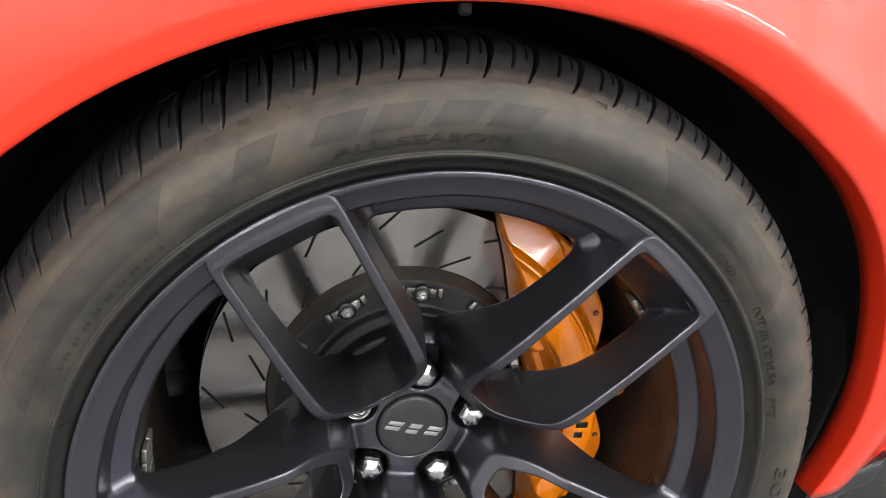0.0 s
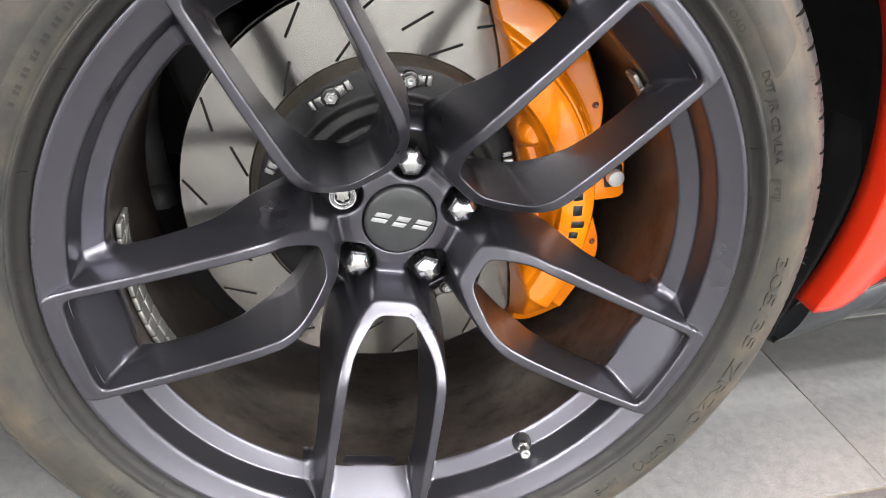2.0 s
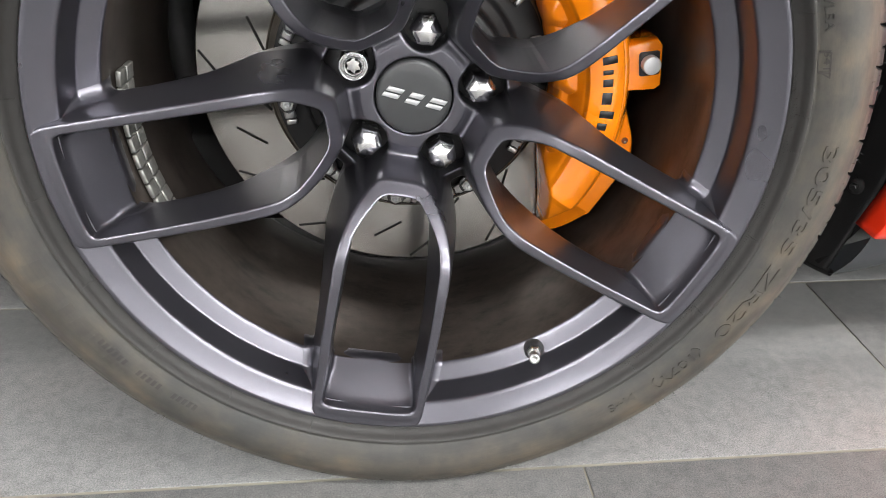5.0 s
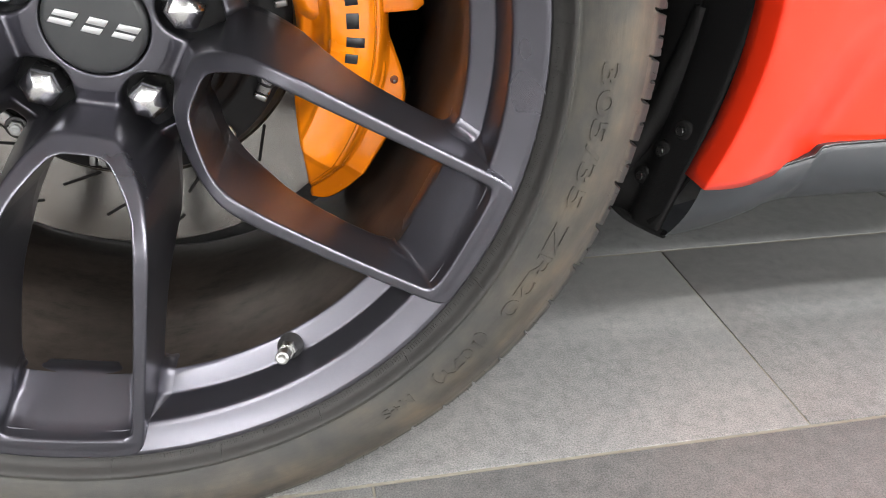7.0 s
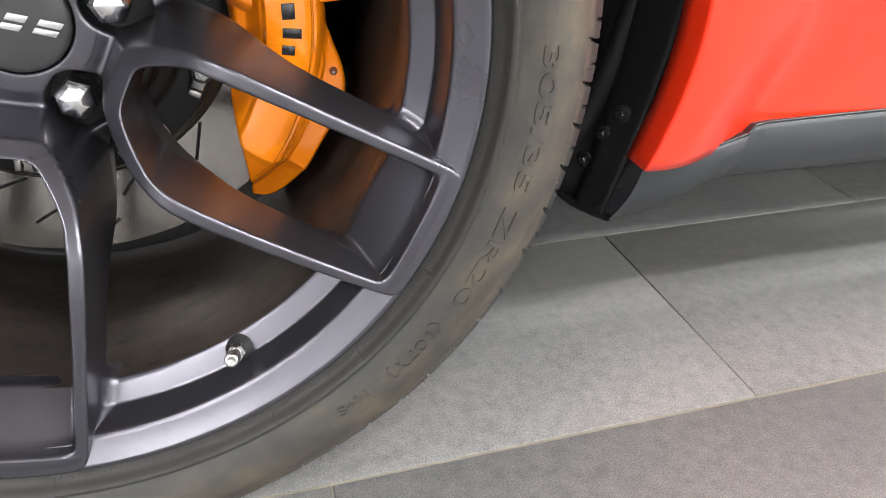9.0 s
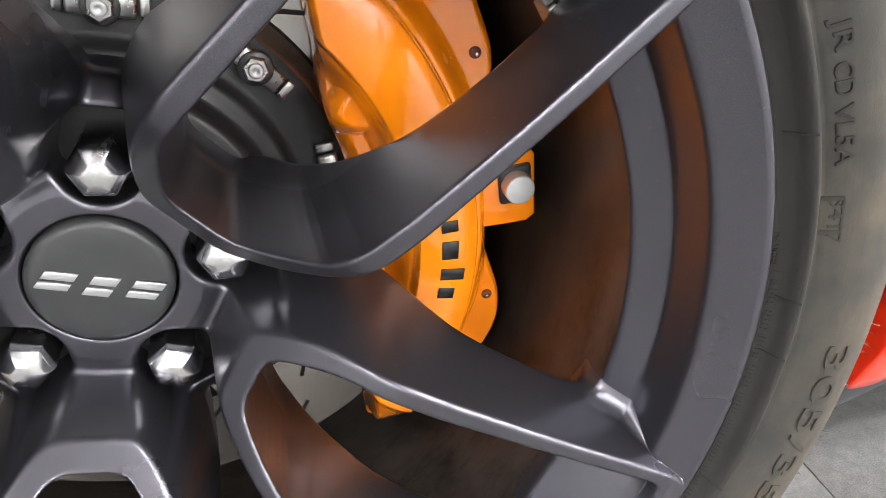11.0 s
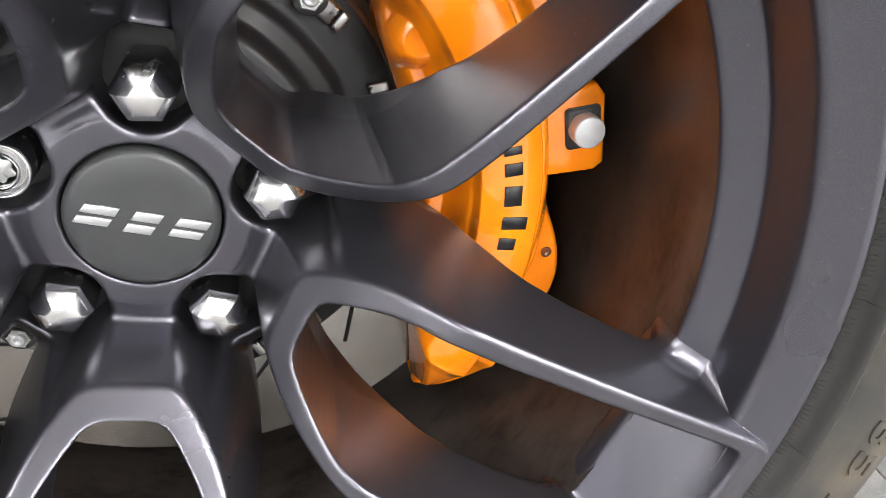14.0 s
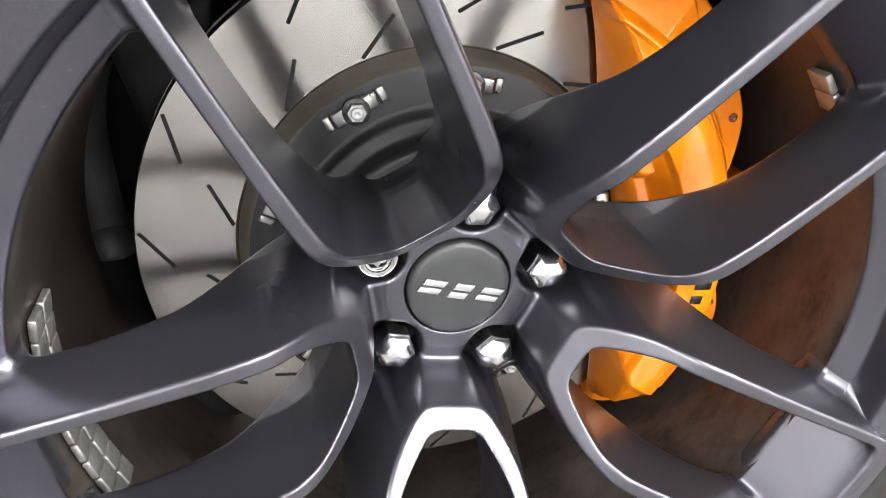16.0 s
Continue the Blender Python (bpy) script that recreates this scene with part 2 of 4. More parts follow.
def tile_material():
    m = mat("grey_stoneware", (0.2, 0.2, 0.2), 0.5)
    info = node(m, "ShaderNodeObjectInfo")
    add = node(m, "ShaderNodeVectorMath")
    add.operation = "ADD"
    geo = node(m, "ShaderNodeNewGeometry")
    link(m, geo, "Position", add, 0)
    big = node(m, "ShaderNodeTexNoise", Scale=3.0, Detail=6.0, Roughness=0.62)
    mid = node(m, "ShaderNodeTexNoise", Scale=70.0, Detail=10.0, Roughness=0.75)
    fine = node(m, "ShaderNodeTexNoise", Scale=650.0, Detail=3.0, Roughness=0.6)
    for n in (big, mid, fine):
        link(m, geo, "Position", n, "Vector")
    c1 = ramp(m, big, "Fac", [(0.3, (0.127, 0.130, 0.130)), (0.5, (0.145, 0.147, 0.146)), (0.72, (0.165, 0.161, 0.157))])
    c2 = ramp(m, mid, "Fac", [(0.30, (0.64, 0.65, 0.66)), (0.5, (1.0, 1.0, 1.0)), (0.72, (1.30, 1.29, 1.27))])
    c3 = ramp(m, fine, "Fac", [(0.30, (0.62, 0.62, 0.62)), (0.5, (1.0, 1.0, 1.0)), (0.70, (1.36, 1.36, 1.35))])
    tint = ramp(m, info, "Random", [(0.0, (0.98, 0.985, 0.985)), (1.0, (1.02, 1.01, 1.0))])
    x = mix(m, 1.0, (c1, "Color"), (c2, "Color"), "MULTIPLY")
    x = mix(m, 1.0, (x, 2), (c3, "Color"), "MULTIPLY")
    x = mix(m, 1.0, (x, 2), (tint, "Color"), "MULTIPLY")
    base(m, x)
    vary_rough(m, mid, "Fac", 0.46, 0.64)
    bump(m, fine, "Fac", 0.09, 0.0005)
    return m


# lettering rubber is darkened to stand for the shade along its raised edges
M_LETTER = tyre_material("edge_shaded_raised_rubber", 0.50)
M_PRINT = tyre_material("faint_raised_print", 0.86)
M_MARK = tyre_material("shiny_moulded_rubber", 0.62)
M_TYRE, M_TREAD, M_DISC, M_TILE = tyre_material("dusty_tyre_rubber"), tread_material(), disc_material(), tile_material()
M_GLOW = bpy.data.materials.new("lamp_diffuser")
M_GLOW.use_nodes = True
M_GLOW.node_tree.nodes["Principled BSDF"].inputs["Emission Color"].default_value = (1.0, 0.992, 0.978, 1)
M_GLOW.node_tree.nodes["Principled BSDF"].inputs["Emission Strength"].default_value = 15.0

# ---- building helpers ----
def part(name, bm, material, parent, label="", smooth=True):
    """Links a bmesh as one mesh object under a thing or a part (or at top level)."""
    me = bpy.data.meshes.new(name)
    bm.to_mesh(me)
    bm.free()
    return part_mesh(name, me, material, parent, label, smooth)


def part_mesh(name, me, material, parent, label="", smooth=True):
    if material is not None and not me.materials:
        me.materials.append(material)
    if smooth:
        me.shade_smooth()
    else:
        me.shade_flat()
    ob = new(name, me)
    if parent is not None:
        ob.parent = parent
    return tagged(ob, label)


def from_lists(name, verts, faces):
    """A mesh from vertices and faces that all have the same number of corners."""
    v, f = np.asarray(verts, np.float32), np.asarray(faces, np.int32)
    me = bpy.data.meshes.new(name)
    me.vertices.add(len(v))
    me.vertices.foreach_set("co", v.ravel())
    me.loops.add(f.size)
    me.loops.foreach_set("vertex_index", f.ravel())
    me.polygons.add(len(f))
    me.polygons.foreach_set("loop_start", np.arange(0, f.size, f.shape[1], dtype=np.int32))
    me.update(calc_edges=True)
    me.validate()
    return me


def bevel_box(sx, sy, sz, r=0.002, seg=2, m=None):
    bm = bmesh.new()
    bmesh.ops.create_cube(bm, size=1.0)
    bmesh.ops.scale(bm, vec=(sx, sy, sz), verts=bm.verts)
    if r:
        bmesh.ops.bevel(bm, geom=list(bm.edges), offset=r, segments=seg, affect="EDGES", profile=0.5)
    if m is not None:
        bmesh.ops.transform(bm, matrix=m, verts=bm.verts)
    return bm


def lathe(name, profile, seg, close=False):
    """Turns a profile of (r, y) round the y axis."""
    n = len(profile)
    ang = np.linspace(0, 2 * np.pi, seg, endpoint=False)
    pr = np.array(profile)
    r, y = pr[:, 0], pr[:, 1]
    v = np.stack([r[None] * np.cos(ang)[:, None], np.broadcast_to(y, (seg, n)), r[None] * np.sin(ang)[:, None]], -1).reshape(-1, 3)
    f = []
    for i in range(seg):
        a, b = i * n, ((i + 1) % seg) * n
        for j in range(n if close else n - 1):
            k = (j + 1) % n
            f.append((a + j, b + j, b + k, a + k))
    return from_lists(name, v, f)


def smooth_line(points, steps):
    """A dense line through control points (Catmull-Rom)."""
    p = np.array(points, float)
    p = np.vstack([2 * p[0] - p[1], p, 2 * p[-1] - p[-2]])
    out = []
    for i in range(1, len(p) - 2):
        for t in np.linspace(0, 1, steps, endpoint=False):
            a, b, c, d = p[i - 1:i + 3]
            out.append(0.5 * ((2 * b) + (c - a) * t + (2 * a - 5 * b + 4 * c - d) * t * t + (3 * b - a - 3 * c + d) * t ** 3))
    return np.array(out + [p[-2]])


def prism(outline, depth, bevel=0.0, m=None, seg=2):
    """A solid from a flat outline in x, z, pushed back along +y from y = 0."""
    bm = bmesh.new()
    front = [bm.verts.new((x, 0, z)) for x, z in outline]
    face = bm.faces.new(front)
    res = bmesh.ops.extrude_face_region(bm, geom=[face])
    bmesh.ops.translate(bm, vec=(0, depth, 0), verts=[g for g in res["geom"] if isinstance(g, bmesh.types.BMVert)])
    bmesh.ops.recalc_face_normals(bm, faces=bm.faces)
    if bevel:
        bmesh.ops.bevel(bm, geom=[e for e in bm.edges if all(v.co.y < 1e-7 for v in e.verts)], offset=bevel, segments=seg, affect="EDGES", profile=0.5)
    if m is not None:
        bmesh.ops.transform(bm, matrix=m, verts=bm.verts)
    return bm


def thing(name, label, category, group="", kind="", m=None):
    ob = new(name)
    ob.empty_display_size = 0.05
    if m is not None:
        ob.matrix_world = m
    return tagged(ob, label, category, group, kind)


def polar(r, deg, y=0.0):
    return Vector((r * math.cos(radians(deg)), y, r * math.sin(radians(deg))))


def facing(r, deg, y, spin=0.0):
    """Pose in the wheel's frame: at polar (r, deg), local x along the radius, local z along the turn."""
    return Matrix.Translation(polar(r, deg, y)) @ Matrix.Rotation(radians(-deg + spin), 4, "Y")

# ---- room ----
def slab(name, x0, x1, y0, y1, z0, z1, material, category, label):
    bm = bevel_box(x1 - x0, y1 - y0, z1 - z0, 0, m=Matrix.Translation(((x0 + x1) / 2, (y0 + y1) / 2, (z0 + z1) / 2)))
    return tagged(part(name, bm, material, None, smooth=False), label, category, kind="structure")


RX0, RX1, RY0, RY1, RH = ROOM
floor = slab("floor", RX0, RX1, RY0, RY1, -0.06, -0.0015, M_GROUT, "floor", "grey stoneware tile floor with beige joints")
# unseen walls and ceiling close the room; the walls' white also brightens the wheel's reflections
slab("wall_south", RX0 - 0.15, RX1 + 0.15, RY0 - 0.15, RY0, -0.06, RH, M_WALL, "wall", "unseen plain white wall that closes the showroom")
slab("wall_north", RX0 - 0.15, RX1 + 0.15, RY1, RY1 + 0.15, -0.06, RH, M_WALL, "wall", "unseen plain white wall that closes the showroom")
slab("wall_west", RX0 - 0.15, RX0, RY0, RY1, -0.06, RH, M_WALL, "wall", "unseen plain white wall that closes the showroom")
slab("wall_east", RX1, RX1 + 0.15, RY0, RY1, -0.06, RH, M_WALL, "wall", "unseen plain white wall that closes the showroom")
slab("ceiling", RX0 - 0.15, RX1 + 0.15, RY0 - 0.15, RY1 + 0.15, RH, RH + 0.12, M_CEIL, "ceiling", "plain pale grey painted ceiling")


def ceiling_panel(x, y):
    root = thing("ceiling_light", "long white ceiling light panel, unseen, switched on", "lamp", "ceiling lights", m=pose(x, y, RH))
    part("frame", bevel_box(2.16, 0.26, 0.05, 0.004, m=Matrix.Translation((0, 0, -0.025))), M_CEIL, root)
    part("diffuser", bevel_box(2.1, 0.20, 0.012, 0.003, m=Matrix.Translation((0, 0, -0.057))), M_GLOW, root, "glowing white diffuser")
    return root


for lx, ly, _ in LAMPS:
    ceiling_panel(lx, ly)

# ---- the car ----
HUB_Z, CAMBER, SPIN = 0.34, 1.5, -10.0
car = thing("car", "orange-red sports car parked on the tiles", "car", m=pose(0, 0, 0))
WHEEL = Matrix.Translation((0, 0, HUB_Z)) @ Matrix.Rotation(radians(-CAMBER), 4, "X")

# rim: lip, face, step, ledge and barrel, turned round the axle
RIM = [(0.258, -0.086), (0.2700, -0.0990), (0.2738, -0.1045), (0.2752, -0.1078), (0.2754, -0.1100), (0.2751, -0.1114), (0.2744, -0.1122),
       (0.2738, -0.1124), (0.2714, -0.1123), (0.2706, -0.1119), (0.2698, -0.1111), (0.2570, -0.1044), (0.2552, -0.1032), (0.2541, -0.1012), (0.2537, -0.0990),
       (0.2504, -0.0815), (0.2500, -0.0796), (0.2494, -0.0786), (0.2482, -0.0778), (0.2378, -0.0722), (0.2360, -0.0708),
       (0.2350, -0.0690), (0.2346, -0.0660)]
BARREL = [(0.2350, -0.0690), (0.2344, -0.0650), (0.2338, -0.0600), (0.2332, -0.040), (0.2325, 0.000), (0.2330, 0.080), (0.2345, 0.120),
          (0.2420, 0.140), (0.2560, 0.150), (0.2680, 0.160), (0.2740, 0.168), (0.2740, 0.172), (0.2600, 0.172), (0.2500, 0.150),
          (0.2440, 0.120), (0.2420, 0.0), (0.2440, -0.060)]


# spokes and hub: one solid, described by distances, meshed and then split
def outline(half, rounds=2):
    p = np.array(half + [(u, -v) for u, v in half[::-1] if v > 0])
    for _ in range(rounds):
        q = np.roll(p, -1, 0)
        p = np.stack([0.75 * p + 0.25 * q, 0.25 * p + 0.75 * q], 1).reshape(-1, 2)
    return p


LOOP_OUT = outline([(0.0620, 0.0), (0.0620, 0.0165), (0.0660, 0.0255), (0.0860, 0.0398), (0.1010, 0.0455), (0.1150, 0.0482), (0.1300, 0.0490),
                    (0.1800, 0.0492), (0.2450, 0.0492), (0.2660, 0.0488), (0.2722, 0.0420), (0.2742, 0.0220), (0.2745, 0.0)])
LOOP_IN = outline([(0.0725, 0.0), (0.0725, 0.0122), (0.0770, 0.0200), (0.0975, 0.0358), (0.1105, 0.0380), (0.1190, 0.0393), (0.1750, 0.0411),
                   (0.2440, 0.0418), (0.2540, 0.0416), (0.2575, 0.0360), (0.2590, 0.0200), (0.2592, 0.0)])


def flat_distance(poly, u, v):
    """Signed distance (inside below 0) to a closed outline."""
    shape = u.shape
    u, v = u.ravel(), v.ravel()
    best = np.full(u.shape, 1e9)
    inside = np.zeros(u.shape, bool)
    for (ax, ay), (bx, by) in zip(poly, np.roll(poly, -1, 0)):
        ex, ey = bx - ax, by - ay
        wx, wy = u - ax, v - ay
        t = np.clip((wx * ex + wy * ey) / (ex * ex + ey * ey + 1e-18), 0, 1)
        best = np.minimum(best, (wx - t * ex) ** 2 + (wy - t * ey) ** 2)
        if abs(ey) > 1e-12:
            inside ^= ((ay > v) != (by > v)) & (u < (bx - ax) * (v - ay) / ey + ax)
    return (np.sqrt(best) * np.where(inside, -1, 1)).reshape(shape)


class Sheet:
    """A distance kept on a fine flat grid over one half spoke and read back between its points."""

    def __init__(self, poly, step=0.0005):
        self.step = step
        u, v = np.meshgrid(np.arange(0, 0.300, step), np.arange(0, 0.182, step), indexing="ij")
        self.grid = flat_distance(poly, u, v).astype(np.float32)

    def __call__(self, u, v):
        a, b = np.clip(u / self.step, 0, self.grid.shape[0] - 2), np.clip(v / self.step, 0, self.grid.shape[1] - 2)
        i, j = a.astype(np.int32), b.astype(np.int32)
        a, b = (a - i).astype(np.float32), (b - j).astype(np.float32)
        g = self.grid
        return (g[i, j] * (1 - a) + g[i + 1, j] * a) * (1 - b) + (g[i, j + 1] * (1 - a) + g[i + 1, j + 1] * a) * b


OUT_SHEET, IN_SHEET = Sheet(LOOP_OUT), Sheet(LOOP_IN)
RIM_SHEET = Sheet(np.array([(r, y + 0.125) for r, y in RIM + [(0.2332, -0.050), (0.2420, -0.050), (0.2500, -0.070)]]))     # the rim's own section


def smax(a, b, k):
    h = np.maximum(k - np.abs(a - b), 0) / k
    return np.maximum(a, b) + h * h * k * 0.25


def smin(a, b, k):
    return -smax(-a, -b, k)


FRONT = smooth_line([(0.040, -0.021), (0.062, -0.0420), (0.085, -0.0690), (0.108, -0.0925), (0.130, -0.1002), (0.160, -0.1045), (0.200, -0.1085), (0.250, -0.1116), (0.290, -0.1142)], 12)
BACK = smooth_line([(0.030, 0.048), (0.080, 0.034), (0.100, 0.008), (0.122, -0.022), (0.146, -0.0445), (0.165, -0.0535), (0.185, -0.0585), (0.210, -0.0615), (0.290, -0.0630)], 12)
FACE = smooth_line([(0.0, -0.0035), (0.040, -0.0035), (0.048, -0.0025), (0.058, 0.0005), (0.070, -0.0005), (0.079, 0.0030), (0.088, 0.0095), (0.096, 0.0175), (0.110, 0.034)], 10)
LUG_U, LUG_V = 0.0575 * math.cos(radians(36)), 0.0575 * math.sin(radians(36))


def flat_fields(x, z):
    """Folds x, z into one half spoke and measures all that does not hang on depth."""
    a = np.arctan2(z, x) + np.pi / 2
    a = np.abs((a + np.pi / 5) % (2 * np.pi / 5) - np.pi / 5)
    r = np.hypot(x, z)
    u, v = r * np.cos(a), r * np.sin(a)
    pocket = np.hypot(u - LUG_U, v - LUG_V) - 0.0182
    # the pocket runs on outwards as a squarish bay with round corners
    along = (u - LUG_U) * math.cos(radians(36)) + (v - LUG_V) * math.sin(radians(36))
    aside = np.abs((v - LUG_V) * math.cos(radians(36)) - (u - LUG_U) * math.sin(radians(36)))
    bx, by = np.abs(along - 0.0085) - 0.0105, aside - (0.0138 - 0.08 * along)
    tip = np.hypot(np.maximum(bx, 0), np.maximum(by, 0)) + np.minimum(np.maximum(bx, by), 0) - 0.0045
    return (r, u, v, OUT_SHEET(u, v), IN_SHEET(u, v), np.interp(u, FRONT[:, 0], FRONT[:, 1]),
            np.interp(u, BACK[:, 0], BACK[:, 1]), np.interp(r, FACE[:, 0], FACE[:, 1]), smin(pocket, tip, 0.007))


def spoke_loop(fields, y):
    """One looped spoke with the sloping floor in its outer end."""
    r, u, v, d_out, d_in, front, back, face, pocket = fields
    deep = np.maximum(y - front, 0)
    flare = 0.0092 * np.clip(deep / 0.06, 0, 1.25) ** 0.9
    taper = 0.0050 * np.clip(deep / 0.06, 0, 1)
    ring = smax(d_out - flare, -(d_in + taper), 0.002)
    ring = smax(ring, (front - y) * 0.92, 0.0022)
    ring = smax(ring, y - back, 0.006)
    # sloping floor in the outer end of each loop
    slope = np.interp(u, [0.22, 0.2330, 0.2595], [-0.040, -0.0665, -0.1085])
    scoop = smax(smax((slope - y) * 0.52, d_in - 0.004, 0.003), np.maximum(0.2325 - u, y + 0.056), 0.002)
    loop = smin(ring, scoop, 0.005)
    return smax(loop, r - (0.2742 - 0.6 * np.maximum(y + 0.108, 0)), 0.0015)


def solid(fields, y):
    r, u, v, d_out, d_in, front, back, face, pocket = fields
    loop = spoke_loop(fields, y)
    taper = 0.0050 * np.clip(np.maximum(y - front, 0) / 0.06, 0, 1)
    # the spokes run out into the rim's step and ledge in wide fillets
    ledge = np.maximum(RIM_SHEET(r, y + 0.125 + 0 * r) + 0.0006, 0.004 - d_in)
    loop = smin(loop, ledge, 0.0012 + 0.0128 * np.clip((y + 0.100) / 0.02, 0, 1))
    hub = smax(smax(r - 0.0950 + 0.016 * np.clip(-d_out / 0.009, 0, 1), face - y, 0.005), y - 0.050, 0.003)
    hub = smax(hub, -(d_in + taper), 0.003)
    body = smin(loop, hub, 0.0060)
    body = smax(body, -np.maximum(pocket, y - 0.027), 0.0034)
    return smax(body, -np.maximum(r - 0.0338, y - 0.004), 0.0022)


def surface_net(field_xz, value, xs, ys, zs):
    """Meshes the zero surface of value() on a grid: one vertex in each cell that it crosses."""
    gx, gz = np.meshgrid(xs, zs, indexing="ij")
    fields = field_xz(gx, gz)
    vol = np.stack([value(fields, y).astype(np.float32) for y in ys], 1)
    neg = vol < 0
    count = sum(neg[i:neg.shape[0] - 1 + i, j:neg.shape[1] - 1 + j, k:neg.shape[2] - 1 + k].astype(np.int8) for i in (0, 1) for j in (0, 1) for k in (0, 1))
    cells = np.argwhere((count > 0) & (count < 8))
    index = np.full(count.shape, -1, np.int32)
    index[tuple(cells.T)] = np.arange(len(cells))
    total, hits = np.zeros((len(cells), 3)), np.zeros(len(cells))
    for axis in range(3):
        others = [n for n in range(3) if n != axis]
        for da in (0, 1):
            for db in (0, 1):
                o = np.zeros(3, int)
                o[others[0]], o[others[1]] = da, db
                p = cells + o
                q = p.copy()
                q[:, axis] += 1
                va, vb = vol[tuple(p.T)], vol[tuple(q.T)]
                cross = (va < 0) != (vb < 0)
                t = np.where(cross, va / np.where(cross, va - vb, 1), 0)
                pos = p.astype(float)
                pos[:, axis] += t
                total += pos * cross[:, None]
                hits += cross
    mid = total / hits[:, None]
    step = np.array([xs[1] - xs[0], ys[1] - ys[0], zs[1] - zs[0]])
    verts = np.array([xs[0], ys[0], zs[0]]) + mid * step
    quads = []
    for axis in range(3):
        b, c = [n for n in range(3) if n != axis]
        s0, s1 = [slice(None)] * 3, [slice(None)] * 3
        s0[axis], s1[axis] = slice(None, -1), slice(1, None)
        edge = np.argwhere(neg[tuple(s0)] != neg[tuple(s1)])
        edge = edge[(edge[:, b] > 0) & (edge[:, c] > 0) & (edge[:, b] < index.shape[b]) & (edge[:, c] < index.shape[c])]
        flip = neg[tuple(edge.T)]
        eb, ec = np.eye(3, dtype=int)[b], np.eye(3, dtype=int)[c]
        ring = np.stack([index[tuple((edge - d).T)] for d in (0 * eb, eb, eb + ec, ec)], 1)
        if axis == 1:
            flip = ~flip
        ring[flip] = ring[flip][:, ::-1]
        quads.append(ring[(ring >= 0).all(1)])
    quads = np.concatenate(quads)

    def at(p):
        return value(field_xz(p[:, 0], p[:, 2]), p[:, 1])

    e = 4e-4
    for n in range(3):
        grad = np.stack([(at(verts + e * d) - at(verts - e * d)) / (2 * e) for d in np.eye(3)], 1)
        size = np.linalg.norm(grad, axis=1, keepdims=True) + 1e-9
        if n < 2:
            move = -at(verts)[:, None] * grad / size ** 2
            verts = verts + np.clip(move, -0.4 * step, 0.4 * step)
    return verts, quads, grad / size




def rim_mesh():
    """The turned rim, left open inside each loop, where the spoke's own sloping floor lies."""
    me = lathe("wheel", RIM, 900)
    f = np.empty(len(me.loops), np.int32)
    me.loops.foreach_get("vertex_index", f)
    v = np.empty(len(me.vertices) * 3, np.float32)
    me.vertices.foreach_get("co", v)
    v, f = v.reshape(-1, 3), f.reshape(-1, 4)
    c = v[f].mean(1)
    turn = np.radians(SPIN)
    x, z = c[:, 0] * np.cos(turn) + c[:, 2] * np.sin(turn), c[:, 2] * np.cos(turn) - c[:, 0] * np.sin(turn)
    _, u, w, *_ = flat_fields(x, z)
    return from_lists("wheel", v, f[IN_SHEET(u, w) > 0.0030])


wheel = part_mesh("wheel", rim_mesh(), M_RIM, car, "satin graphite alloy rim with a stepped edge")
wheel.matrix_world = WHEEL
part_mesh("barrel", lathe("barrel", BARREL, 240), M_BARREL, wheel, "dusty dark inner barrel of the rim")
STEP = 0.0013
span = np.arange(-0.2775, 0.2776, STEP)
net_v, net_f, net_n = surface_net(flat_fields, solid, span, np.arange(-0.1180, 0.056, STEP), span)
centre = net_v[net_f].mean(1)
across = np.cross(net_v[net_f[:, 2]] - net_v[net_f[:, 0]], net_v[net_f[:, 3]] - net_v[net_f[:, 1]])
bare = (np.hypot(centre[:, 0], centre[:, 2]) < 0.20) | (spoke_loop(flat_fields(centre[:, 0], centre[:, 2]), centre[:, 1]) < 0.011)
net_f, centre, across = net_f[bare], centre[bare], across[bare]      # the turned rim itself covers the rest
wrong = (across * net_n[net_f].mean(1)).sum(1) < 0
net_f[wrong] = net_f[wrong][:, ::-1]
radius = np.hypot(centre[:, 0], centre[:, 2])
sector = np.floor(((np.degrees(np.arctan2(centre[:, 2], centre[:, 0])) + 90 + 36) % 360) / 72).astype(int)
sector[radius < 0.0615] = 5


def net_part(name, chosen, parent, label):
    used, faces = np.unique(net_f[chosen], return_inverse=True)
    me = from_lists(name, net_v[used], faces.reshape(-1, 4))
    ob = part_mesh(name, me, M_RIM, parent, label)
    me.normals_split_custom_set_from_vertices([tuple(n) for n in net_n[used]])
    ob.matrix_local = Matrix.Rotation(radians(-SPIN), 4, "Y")
    return ob


for k in range(5):
    net_part("spoke", sector == k, wheel, "open looped spoke in satin graphite")
net_part("hub", sector == 5, wheel, "wheel hub with five lug pockets")
del net_v, net_f, net_n, centre, radius, sector

cap = part_mesh("centre_cap", lathe("centre_cap", [(0.0, -0.0078), (0.020, -0.0075), (0.029, -0.0066), (0.0318, -0.0056), (0.0328, -0.0040), (0.0328, 0.003)], 96), M_CAP, wheel, "satin black centre cap")

# badge: three plain slanted bars, the middle one lower
def badge_piece(name, pts):
    ob = part(name, prism(pts, 0.0012, 0.0004), M_BADGE, wheel, "plain raised silver badge bar")
    ob.matrix_local = Matrix.Rotation(radians(15.5), 4, "Y") @ Matrix.Translation((0, -0.0087, 0))


